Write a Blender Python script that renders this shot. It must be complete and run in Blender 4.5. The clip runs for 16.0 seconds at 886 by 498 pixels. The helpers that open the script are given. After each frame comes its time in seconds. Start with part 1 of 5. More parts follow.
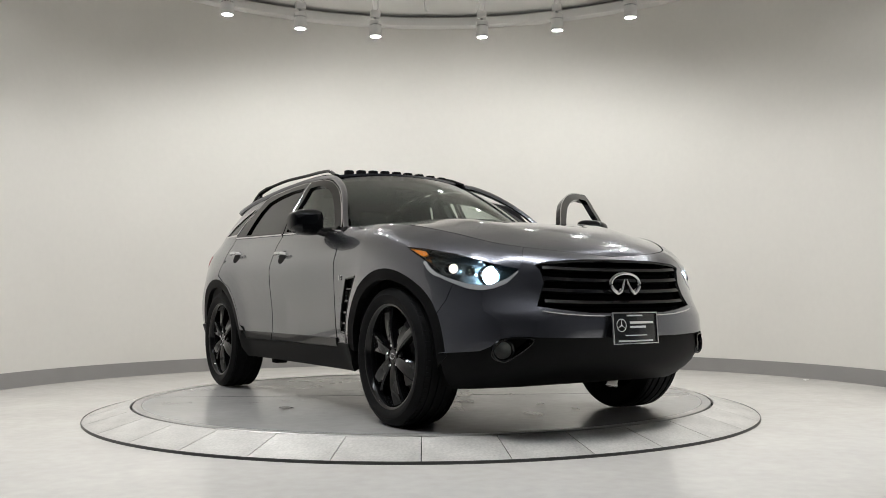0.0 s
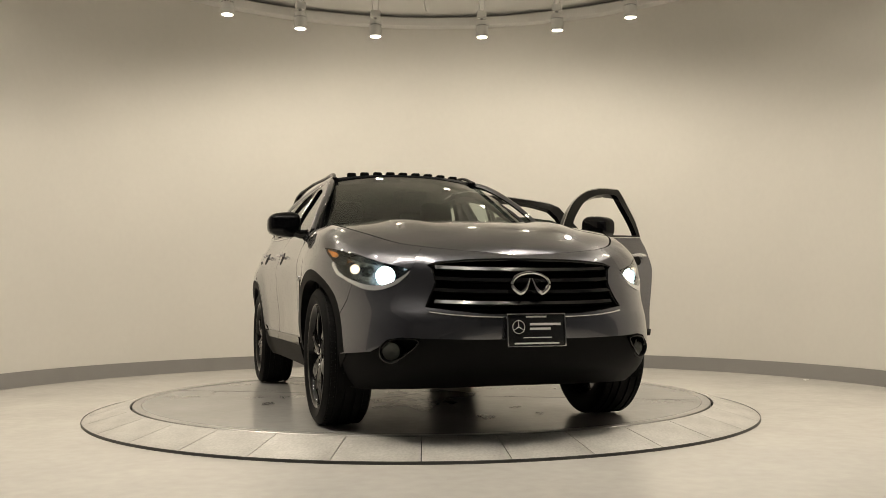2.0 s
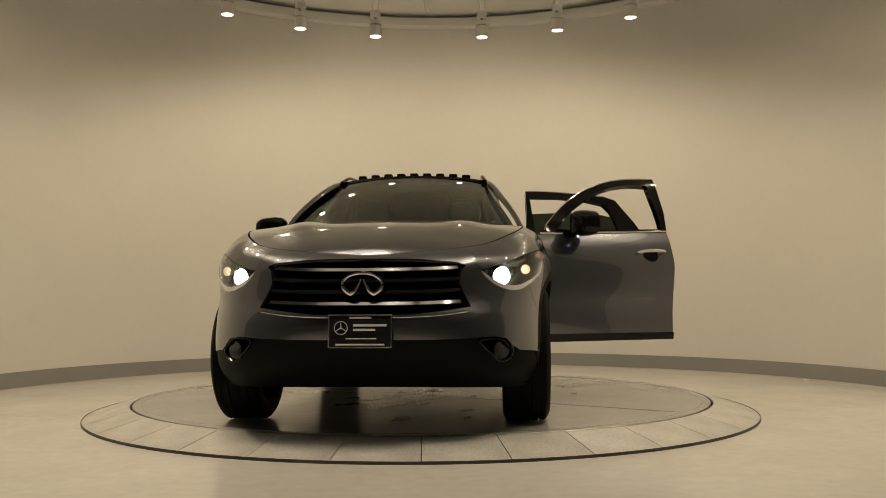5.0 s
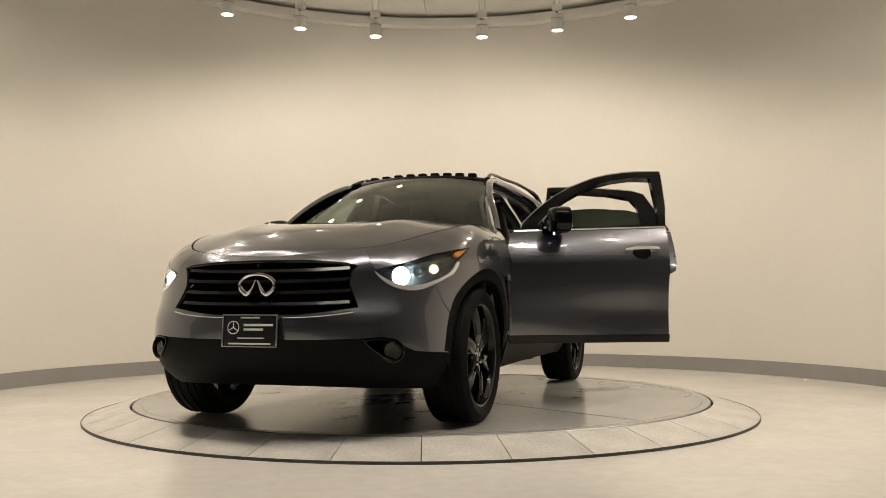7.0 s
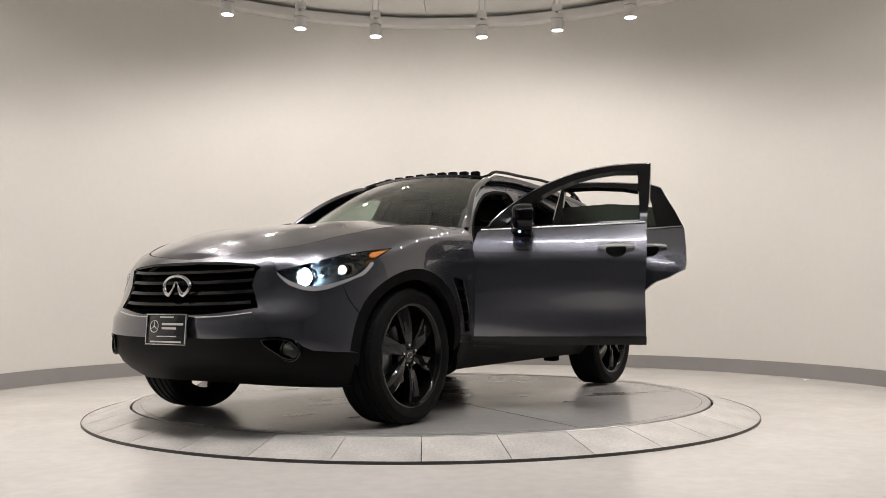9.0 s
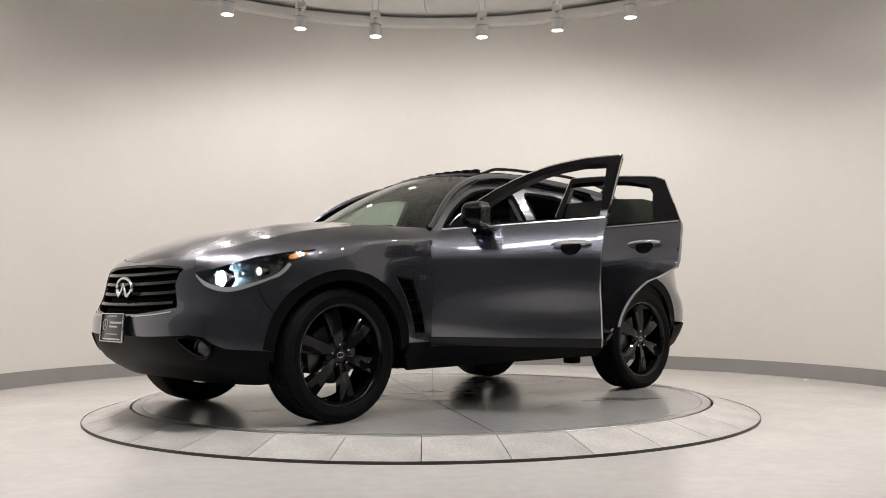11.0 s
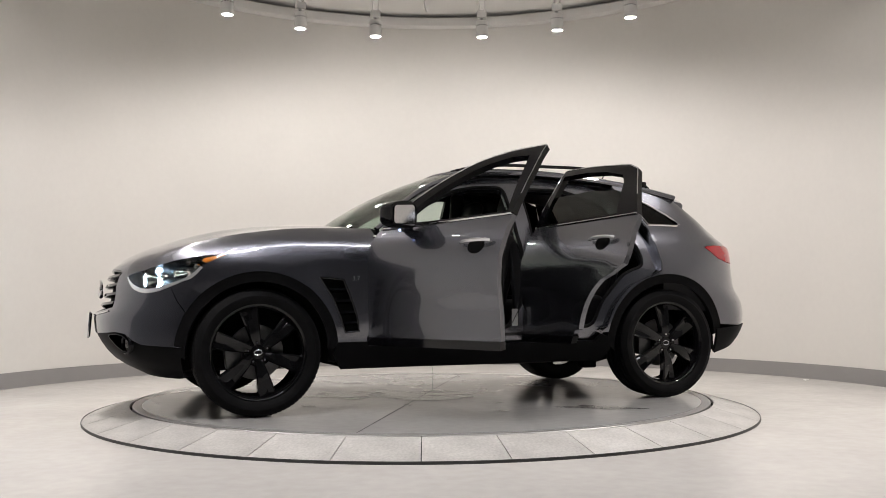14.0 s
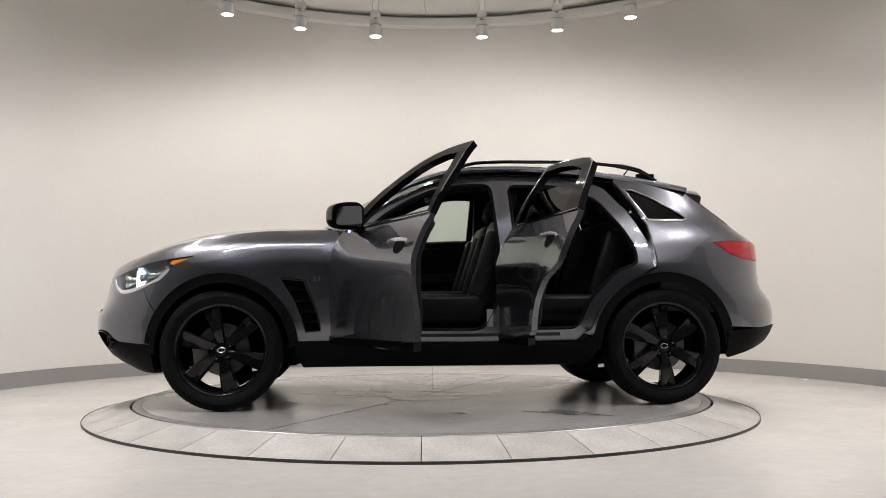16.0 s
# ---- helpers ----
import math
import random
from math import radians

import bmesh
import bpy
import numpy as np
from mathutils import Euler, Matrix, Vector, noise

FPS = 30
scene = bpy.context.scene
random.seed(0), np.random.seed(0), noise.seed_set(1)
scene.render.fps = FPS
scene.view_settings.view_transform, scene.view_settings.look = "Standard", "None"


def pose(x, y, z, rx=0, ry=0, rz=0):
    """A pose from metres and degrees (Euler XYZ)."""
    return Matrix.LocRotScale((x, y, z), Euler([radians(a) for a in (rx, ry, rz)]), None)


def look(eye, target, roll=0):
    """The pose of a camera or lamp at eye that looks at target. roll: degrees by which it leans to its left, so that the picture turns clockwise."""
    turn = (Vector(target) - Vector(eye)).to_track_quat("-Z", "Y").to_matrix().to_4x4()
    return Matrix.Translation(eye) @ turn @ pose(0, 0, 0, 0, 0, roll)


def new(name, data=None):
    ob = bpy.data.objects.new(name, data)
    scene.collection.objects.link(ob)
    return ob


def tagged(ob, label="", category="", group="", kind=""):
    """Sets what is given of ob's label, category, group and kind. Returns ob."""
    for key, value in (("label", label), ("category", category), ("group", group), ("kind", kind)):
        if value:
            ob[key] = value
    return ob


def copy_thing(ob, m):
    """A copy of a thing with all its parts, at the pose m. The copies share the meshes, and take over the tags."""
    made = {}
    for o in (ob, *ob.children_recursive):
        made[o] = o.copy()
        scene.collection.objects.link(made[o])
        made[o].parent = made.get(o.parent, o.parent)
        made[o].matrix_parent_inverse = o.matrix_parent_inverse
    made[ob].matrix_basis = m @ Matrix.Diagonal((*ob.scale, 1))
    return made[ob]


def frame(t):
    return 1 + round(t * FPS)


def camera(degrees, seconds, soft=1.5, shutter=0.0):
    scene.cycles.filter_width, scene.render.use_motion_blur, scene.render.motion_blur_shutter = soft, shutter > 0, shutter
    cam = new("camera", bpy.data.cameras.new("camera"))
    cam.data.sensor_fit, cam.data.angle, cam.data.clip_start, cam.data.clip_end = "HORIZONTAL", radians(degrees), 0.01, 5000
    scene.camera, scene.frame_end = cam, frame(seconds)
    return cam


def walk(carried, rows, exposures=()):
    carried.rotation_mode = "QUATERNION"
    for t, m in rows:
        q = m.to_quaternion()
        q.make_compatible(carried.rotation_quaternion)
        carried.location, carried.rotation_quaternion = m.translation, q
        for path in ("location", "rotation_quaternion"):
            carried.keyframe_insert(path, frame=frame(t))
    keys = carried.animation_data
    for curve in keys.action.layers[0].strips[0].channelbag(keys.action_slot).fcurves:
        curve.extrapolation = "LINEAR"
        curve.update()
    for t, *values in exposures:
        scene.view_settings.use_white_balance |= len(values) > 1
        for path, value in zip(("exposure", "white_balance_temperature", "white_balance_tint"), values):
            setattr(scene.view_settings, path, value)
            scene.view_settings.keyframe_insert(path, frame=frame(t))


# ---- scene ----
import functools
import itertools
from mathutils import geometry

cam = camera(51.83, 16.0, soft=0.75)
EYE = Vector((0.0, -6.749, 0.696))
AIM = EYE + Vector((math.sin(radians(1.26)), math.cos(radians(1.26)), math.tan(radians(3.207))))
walk(cam, [(0.0, look(EYE, AIM, -0.258)), (16.0, look(EYE, AIM, -0.258))],
     exposures=[(0.0, 0.02, 6150, 8), (0.7, 0.0, 6350, 8), (1.5, -0.15, 7000, 9), (2.1, -0.22, 7800, 8), (2.7, -0.42, 8700, 7), (3.1, -0.64, 9500, 7), (3.5, -0.82, 10400, 9),
                (4.2, -0.85, 10400, 9), (5.4, -0.6, 9100, 8), (6.3, -0.33, 8500, 9), (7.0, -0.10, 7900, 10), (8.0, 0.02, 7000, 14), (9.0, 0.05, 6600, 14), (16.0, 0.05, 6400, 14)])

# world: a dim surrounding behind the closed room
world = bpy.data.worlds.new("world")
scene.world = world
world.use_nodes = True
world.node_tree.nodes["Background"].inputs[0].default_value = (0.8, 0.78, 0.75, 1)
world.node_tree.nodes["Background"].inputs[1].default_value = 0.05
# ---- materials ----
def material(name, color, rough=0.5, metal=0.0, spec=0.5, coat=0.0, vary=0.0, scale=8.0, bump=0.0, bump_scale=200.0, rough_vary=0.0,
             emit=None, strength=0.0, transmission=0.0, ior=1.45, alpha=1.0, fine=0.0, stretch=(1, 1, 1), island=0.0, objvary=0.0):
    m = bpy.data.materials.new(name)
    m.use_nodes = True
    nt = m.node_tree
    b = nt.nodes["Principled BSDF"]
    b.inputs["Base Color"].default_value = (*color, 1)
    b.inputs["Roughness"].default_value = rough
    b.inputs["Metallic"].default_value = metal
    b.inputs["Specular IOR Level"].default_value = spec
    b.inputs["Coat Weight"].default_value = coat
    b.inputs["Coat Roughness"].default_value = 0.03
    b.inputs["Transmission Weight"].default_value = transmission
    b.inputs["IOR"].default_value = ior
    b.inputs["Alpha"].default_value = alpha
    if emit:
        b.inputs["Emission Color"].default_value = (*emit, 1)
        b.inputs["Emission Strength"].default_value = strength
    tc = nt.nodes.new("ShaderNodeTexCoord")
    mp = nt.nodes.new("ShaderNodeMapping")
    mp.inputs["Scale"].default_value = stretch
    nt.links.new(tc.outputs["Object"], mp.inputs["Vector"])

    def noise_node(sc, detail=5.0):
        n = nt.nodes.new("ShaderNodeTexNoise")
        n.inputs["Scale"].default_value = sc
        n.inputs["Detail"].default_value = detail
        nt.links.new(mp.outputs[0], n.inputs["Vector"])
        return n.outputs["Fac"]

    def scaled(sock, lo, hi):
        r = nt.nodes.new("ShaderNodeMapRange")
        r.inputs["From Min"].default_value, r.inputs["From Max"].default_value = 0.3, 0.7
        r.inputs["To Min"].default_value, r.inputs["To Max"].default_value = lo, hi
        nt.links.new(sock, r.inputs["Value"])
        return r.outputs[0]

    factor = None
    terms = []
    if vary:
        terms.append(scaled(noise_node(scale), 1 - vary, 1 + vary))
    if fine:
        terms.append(scaled(noise_node(scale * 14, 8.0), 1 - fine, 1 + fine))
    if objvary:
        oi = nt.nodes.new("ShaderNodeObjectInfo")
        r = nt.nodes.new("ShaderNodeMapRange")
        r.inputs["To Min"].default_value, r.inputs["To Max"].default_value = 1 - objvary, 1 + objvary
        nt.links.new(oi.outputs["Random"], r.inputs["Value"])
        terms.append(r.outputs[0])
    for t in terms:
        if factor is None:
            factor = t
        else:
            mu = nt.nodes.new("ShaderNodeMath")
            mu.operation = "MULTIPLY"
            nt.links.new(factor, mu.inputs[0])
            nt.links.new(t, mu.inputs[1])
            factor = mu.outputs[0]
    if factor is not None:
        vm = nt.nodes.new("ShaderNodeVectorMath")
        vm.operation = "SCALE"
        vm.inputs[0].default_value = color
        nt.links.new(factor, vm.inputs["Scale"])
        nt.links.new(vm.outputs[0], b.inputs["Base Color"])
    if rough_vary:
        nt.links.new(scaled(noise_node(scale * 2.3), max(rough - rough_vary, 0.02), rough + rough_vary), b.inputs["Roughness"])
    if bump:
        bp = nt.nodes.new("ShaderNodeBump")
        bp.inputs["Strength"].default_value = bump
        bp.inputs["Distance"].default_value = 0.002
        nt.links.new(noise_node(bump_scale, 3.0), bp.inputs["Height"])
        nt.links.new(bp.outputs[0], b.inputs["Normal"])
    return m


M_WALL = material("wall_paint", (0.76, 0.74, 0.70), 0.6, vary=0.015, scale=1.2, fine=0.01, bump=0.12, bump_scale=160)
# greys of the added, unseen surroundings, set for reflections in the car paint
M_UNSEEN_WALL = material("unseen_wall_grey", (0.25, 0.255, 0.265), 0.6, vary=0.05, scale=1.5)
M_UNSEEN_FLOOR = material("unseen_floor_grey", (0.17, 0.17, 0.175), 0.5, vary=0.1, scale=2)
M_PANEL = material("light_panel", (1, 1, 1), 0.5, emit=(0.95, 0.97, 1.0), strength=17.0)
M_CEIL = material("ceiling_paint", (0.78, 0.77, 0.75), 0.8, vary=0.02, scale=2)
M_BASE = material("baseboard_vinyl", (0.30, 0.29, 0.285), 0.45, vary=0.05, scale=3)
M_FLOOR = material("polished_concrete", (0.56, 0.54, 0.51), 0.23, vary=0.04, scale=0.9, fine=0.04, rough_vary=0.03, bump=0.05, bump_scale=60)
M_TILE = material("turntable_stone", (0.46, 0.446, 0.423), 0.34, vary=0.13, scale=5, fine=0.12, rough_vary=0.08, bump=0.1, bump_scale=90, objvary=0.08)
M_DISC = material("turntable_paint", (0.34, 0.335, 0.327), 0.19, vary=0.10, scale=1.1, fine=0.05, rough_vary=0.03, bump=0.03, bump_scale=120)
M_STEEL = material("steel_rim", (0.45, 0.44, 0.43), 0.35, metal=0.7, vary=0.1, scale=10)
M_EDGE = material("edge_steel", (0.07, 0.07, 0.068), 0.45, metal=0.5, vary=0.2, scale=8)
M_GAP = material("gap_dark", (0.015, 0.015, 0.015), 0.9)
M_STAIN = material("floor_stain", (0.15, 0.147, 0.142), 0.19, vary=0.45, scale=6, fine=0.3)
M_WHITE = material("lamp_white", (0.78, 0.77, 0.75), 0.4, vary=0.02, scale=20)
M_LAMP = material("lamp_face", (1, 1, 1), 0.4, emit=(1.0, 0.95, 0.88), strength=70.0)
M_DARKSLOT = material("lamp_slot", (0.05, 0.05, 0.05), 0.7)
M_PAINT = material("graphite_paint", (0.134, 0.137, 0.158), 0.27, metal=0.93, coat=1.0, vary=0.02, scale=3, fine=0.03)
M_PAINT.node_tree.nodes["Principled BSDF"].inputs["Coat IOR"].default_value = 1.7
M_PAINT.node_tree.nodes["Principled BSDF"].inputs["Coat Roughness"].default_value = 0.015
M_BLACK = material("gloss_black", (0.004, 0.004, 0.005), 0.08, spec=0.3, coat=0.1, vary=0.1, scale=6)
M_PLASTIC = material("black_plastic", (0.0055, 0.0055, 0.006), 0.5, spec=0.07, vary=0.12, scale=9, fine=0.1, bump=0.1, bump_scale=400)
M_RUBBER = material("tyre_rubber", (0.007, 0.007, 0.0075), 0.6, spec=0.09, vary=0.15, scale=12, fine=0.1)
M_RIM = material("black_alloy", (0.005, 0.005, 0.0055), 0.08, spec=0.35, coat=0.15)
M_BAR = material("grille_black", (0.005, 0.005, 0.0055), 0.12, spec=0.45)
M_CHROME = material("chrome", (0.75, 0.75, 0.76), 0.08, metal=1.0)
M_DULL = material("brake_metal", (0.14, 0.14, 0.14), 0.4, metal=0.9, vary=0.15, scale=20)
M_CAVITY = material("underbody", (0.006, 0.006, 0.006), 0.85, spec=0.1, vary=0.2, scale=6)
M_TRIM = material("cabin_trim", (0.010, 0.010, 0.011), 0.6, spec=0.25, vary=0.1, scale=12, bump=0.15, bump_scale=300)
M_LEATHER = material("black_leather", (0.010, 0.010, 0.0105), 0.42, spec=0.35, vary=0.15, scale=10, bump=0.3, bump_scale=180)
M_DOORIN = material("inner_door_trim", (0.035, 0.035, 0.036), 0.5, vary=0.08, scale=10)
# ---- helpers for building ----
def part(name, bm, mat, parent=None, label="", smooth=True):
    me = bpy.data.meshes.new(name)
    bm.normal_update()
    bm.to_mesh(me)
    bm.free()
    me.materials.append(mat)
    if smooth:
        me.polygons.foreach_set("use_smooth", [True] * len(me.polygons))
        me.set_sharp_from_angle(angle=radians(35))
    ob = new(name, me)
    if parent is not None:
        ob.parent = parent
    if label:
        tagged(ob, label)
    return ob


def group_of(name, label, category, group="", kind=""):
    return tagged(new(name), label, category, group, kind)


def lathe(bm, profile, n=48, center=(0, 0, 0), a0=0.0, a1=360.0, axis="Z", close=False):
    """Revolve (radius, height) pairs about an axis."""
    full = abs(a1 - a0 - 360) < 1e-6
    cols = []
    for i in range(n if full else n + 1):
        a = radians(a0 + (a1 - a0) * i / n)
        ring = []
        for r, h in profile:
            v = (r * math.cos(a), r * math.sin(a), h)
            if axis == "Y":
                v = (v[0], v[2], v[1])
            elif axis == "X":
                v = (v[2], v[0], v[1])
            ring.append(bm.verts.new(Vector(v) + Vector(center)))
        cols.append(ring)
    m = len(profile)
    for i in range(n):
        c, d = cols[i], cols[(i + 1) % len(cols)]
        for j in range(m if close else m - 1):
            k = (j + 1) % m
            q = (c[j], d[j], d[k], c[k])
            if (axis == "Y"):
                q = q[::-1]
            bm.faces.new(q)
    return cols


def box(bm, lo, hi, bevel=0.0, seg=2, m=None):
    r = bmesh.ops.create_cube(bm, size=1.0)
    vs = r["verts"]
    c = (Vector(lo) + Vector(hi)) / 2
    d = Vector(hi) - Vector(lo)
    for v in vs:
        v.co = Vector((v.co.x * d.x, v.co.y * d.y, v.co.z * d.z)) + c
    if bevel:
        es = {e for v in vs for e in v.link_edges}
        r = bmesh.ops.bevel(bm, geom=list(es), offset=bevel, segments=seg, affect="EDGES", profile=0.5)
        vs = list({v for f in r["faces"] for v in f.verts} | {v for v in vs if v.is_valid})
    if m is not None:
        bmesh.ops.transform(bm, matrix=m, verts=vs)
    return vs


def tube(bm, points, radius, n=8, cap=True, flat=1.0):
    """A swept round bar through the points; radius may be a list."""
    pts = [Vector(p) for p in points]
    rings = []
    up = Vector((0, 0, 1))
    for i, p in enumerate(pts):
        d = (pts[min(i + 1, len(pts) - 1)] - pts[max(i - 1, 0)]).normalized()
        a = d.cross(up)
        if a.length < 1e-4:
            a = d.cross(Vector((1, 0, 0)))
        a.normalize()
        b = a.cross(d).normalized()
        r = radius[i] if isinstance(radius, (list, tuple)) else radius
        rings.append([bm.verts.new(p + a * (r * math.cos(2 * math.pi * k / n)) + b * (r * flat * math.sin(2 * math.pi * k / n))) for k in range(n)])
    for c, d in zip(rings, rings[1:]):
        for k in range(n):
            bm.faces.new((c[k], c[(k + 1) % n], d[(k + 1) % n], d[k]))
    if cap:
        bm.faces.new(rings[0][::-1])
        bm.faces.new(rings[-1])
    return rings


FLOOR_Z, WALL_R, CEIL_Z = -0.09, 4.06, 4.24
WALL_C = Vector((0.12, 0.45, 0))


# ---- the showroom ----
def room():
    bm = bmesh.new()
    n = 40
    x0, x1, y0 = WALL_C.x - WALL_R, WALL_C.x + WALL_R, -11.0
    rim = [(x1, y0)] + [(WALL_C.x + WALL_R * math.cos(math.pi * i / n), WALL_C.y + WALL_R * math.sin(math.pi * i / n)) for i in range(n + 1)] + [(x0, y0)]
    YF = -4.4
    show = [(x1, YF)] + rim[1:-1] + [(x0, YF)]
    bm.faces.new([bm.verts.new((x, y, FLOOR_Z)) for x, y in show])
    tagged(part("floor", bm, M_FLOOR, smooth=False), "pale polished concrete showroom floor with faint stains", "floor", kind="structure")
    # floor and ceiling out of view, added so the paint reflects them
    for name, z, mat, label in (("floor_2", FLOOR_Z, M_UNSEEN_FLOOR, "unseen dark floor outside the showroom niche, added for reflections"), ("ceiling_2", CEIL_Z, M_UNSEEN_WALL, "unseen dark ceiling outside the showroom niche, added for reflections")):
        bm = bmesh.new()
        box(bm, (x0, y0, z - (0.1 if z < 0 else 0)), (x1, YF, z + (0 if z < 0 else 0.1)))
        tagged(part(name, bm, mat, smooth=False), label, name.split("_")[0], kind="structure")
    for x in (-1.2, 1.2):
        lp = group_of("ceiling_light", "long narrow ceiling light in a white frame", "ceiling light", "ceiling strip lights")
        bm = bmesh.new()
        box(bm, (x - 1.12, -3.50, CEIL_Z - 0.05), (x + 1.12, -3.20, CEIL_Z - 0.001), 0.01)
        part("frame", bm, M_WHITE, lp)
        bm = bmesh.new()
        box(bm, (x - 1.10, -3.48, CEIL_Z - 0.054), (x + 1.10, -3.22, CEIL_Z - 0.045))
        part("diffuser", bm, M_PANEL, lp, "glowing white diffuser", smooth=False)
    bm = bmesh.new()
    bm.faces.new([bm.verts.new((x, y, CEIL_Z)) for x, y in show[::-1]])
    tagged(part("ceiling", bm, M_CEIL, smooth=False), "plain white painted ceiling", "ceiling", kind="structure")

    def arc(r, z0, z1, name, mat, label, category, thick):
        bm = bmesh.new()
        lathe(bm, [(r, z0), (r, z1), (r + thick, z1), (r + thick, z0)], 96, WALL_C, 0, 180, close=True)
        return tagged(part(name, bm, mat), label, category, kind="structure")
    arc(WALL_R, FLOOR_Z, CEIL_Z, "wall_north", M_WALL, "curved off-white painted showroom wall", "wall", 0.12)
    arc(WALL_R - 0.012, FLOOR_Z, FLOOR_Z + 0.145, "baseboard", M_BASE, "curved grey vinyl baseboard along the wall", "baseboard", 0.011)
    bm = bmesh.new()
    lathe(bm, [(WALL_R - 0.002, 4.085), (WALL_R - 0.12, 4.085), (WALL_R - 0.13, 4.095), (WALL_R - 0.13, 4.185), (WALL_R - 0.12, 4.190), (WALL_R - 0.002, 4.190)], 96, WALL_C, 0, 180)
    tagged(part("trim", bm, M_CEIL), "white curved ledge below the ceiling", "trim", kind="structure")
    for k, x in enumerate((x1, x0 - 0.12)):
        bm = bmesh.new()
        box(bm, (x, -2.6, FLOOR_Z), (x + 0.12, WALL_C.y, CEIL_Z))
        tagged(part("wall_side_%d" % (k + 1), bm, M_WALL, smooth=False), "plain off-white painted wall", "wall", kind="structure")
    # grey walls out of view, added to shape the car's reflections
    for name, lo, hi in (("wall_east", (x1, y0, FLOOR_Z), (x1 + 0.12, -2.6, CEIL_Z)), ("wall_west", (x0 - 0.12, y0, FLOOR_Z), (x0, -2.6, CEIL_Z)),
                         ("wall_south", (x0 - 0.12, y0 - 0.12, FLOOR_Z), (x1 + 0.12, y0, CEIL_Z))):
        bm = bmesh.new()
        box(bm, lo, hi)
        tagged(part(name, bm, M_UNSEEN_WALL, smooth=False), "unseen grey wall added for the car's reflections", "wall", kind="structure")


DISC_R, RING_R, RING_Z = 2.027, 2.336, -0.075


def turntable():
    ring = group_of("turntable_ring", "sloping ring of grey stone slabs round the turntable", "turntable ring")
    n = 33
    slab = None
    for i in range(n):
        if slab is None:
            bm = bmesh.new()
            half = math.pi / n - 0.0012
            top, bot = [], []
            for j in range(5):
                a = -half + 2 * half * j / 4
                top.append([bm.verts.new((r * math.cos(a), r * math.sin(a), z)) for r, z in ((DISC_R + 0.014, -0.02), (DISC_R + 0.014, -0.003), (DISC_R + 0.018, 0.0), (RING_R - 0.006, RING_Z), (RING_R, RING_Z - 0.004), (RING_R, FLOOR_Z))])
            for c, d in zip(top, top[1:]):
                for k in range(5):
                    bm.faces.new((c[k], c[k + 1], d[k + 1], d[k]))
            for c, flip in ((top[0], True), (top[-1], False)):
                bm.faces.new(c[::-1] if flip else c)
            slab = part("slab", bm, M_TILE, ring, smooth=False)
            ob = slab
        else:
            ob = new("slab", slab.data)
            ob.parent = ring
        ob.matrix_basis = pose(0, 0, 0, 0, 0, 360 / n * (i + 0.5) - 90.3)
    bm = bmesh.new()
    lathe(bm, [(DISC_R - 0.03, -0.03), (DISC_R + 0.02, -0.03), (RING_R - 0.02, -0.086)], 96)
    part("bedding", bm, M_GAP, ring)
    bm = bmesh.new()
    lathe(bm, [(RING_R + 0.0005, FLOOR_Z), (RING_R + 0.0005, RING_Z + 0.001), (RING_R + 0.003, RING_Z + 0.001), (RING_R + 0.005, RING_Z - 0.003), (RING_R + 0.005, FLOOR_Z)], 128)
    part("edging", bm, M_EDGE, ring, "dark steel edging of the ring")
    bm = bmesh.new()
    lathe(bm, [(DISC_R - 0.0005, -0.028), (DISC_R + 0.0135, -0.028)], 128)
    part("gap_channel", bm, M_GAP, ring)

    disc = group_of("turntable_platform", "round grey turntable platform with dark stains", "turntable")
    bm = bmesh.new()
    lathe(bm, [(0.0, 0.0), (0.6, 0.0), (1.3, 0.0), (DISC_R - 0.062, 0.0), (DISC_R - 0.066, -0.006), (DISC_R - 0.066, -0.05)], 128)
    part("deck", bm, M_DISC, disc)
    bm = bmesh.new()
    lathe(bm, [(DISC_R - 0.061, -0.05), (DISC_R - 0.061, -0.001), (DISC_R - 0.058, 0.002), (DISC_R - 0.006, 0.002), (DISC_R - 0.002, -0.001), (DISC_R - 0.002, -0.05)], 128)
    part("rim", bm, M_STEEL, disc, "worn steel edge ring")
    bm = bmesh.new()
    box(bm, (-1.94, -0.0025, 0.0008), (1.94, 0.0025, 0.0016))
    part("seam", bm, M_GAP, disc, smooth=False).matrix_basis = pose(0, 0, 0, 0, 0, 60)
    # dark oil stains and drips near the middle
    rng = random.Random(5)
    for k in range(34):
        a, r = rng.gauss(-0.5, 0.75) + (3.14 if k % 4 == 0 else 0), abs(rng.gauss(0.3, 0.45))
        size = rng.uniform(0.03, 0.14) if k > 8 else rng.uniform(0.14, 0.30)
        bm = bmesh.new()
        n = 22
        ph = rng.uniform(0, 9)
        vs = [bm.verts.new((size * (1 + 0.3 * math.sin(3 * q + ph) + 0.2 * math.sin(5 * q + 2 * ph)) * math.cos(q), size * 0.45 * (1 + 0.25 * math.sin(4 * q + ph)) * math.sin(q), 0)) for q in [2 * math.pi * i / n for i in range(n)]]
        bm.faces.new(vs)
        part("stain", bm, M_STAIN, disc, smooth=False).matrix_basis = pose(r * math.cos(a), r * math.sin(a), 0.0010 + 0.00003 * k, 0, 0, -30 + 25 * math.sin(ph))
    return disc


PLATFORM = None
LAMP_ANGLES = [11, 26.6, 42.0, 58, 72, 87, 103, 119, 135, 151, 168]


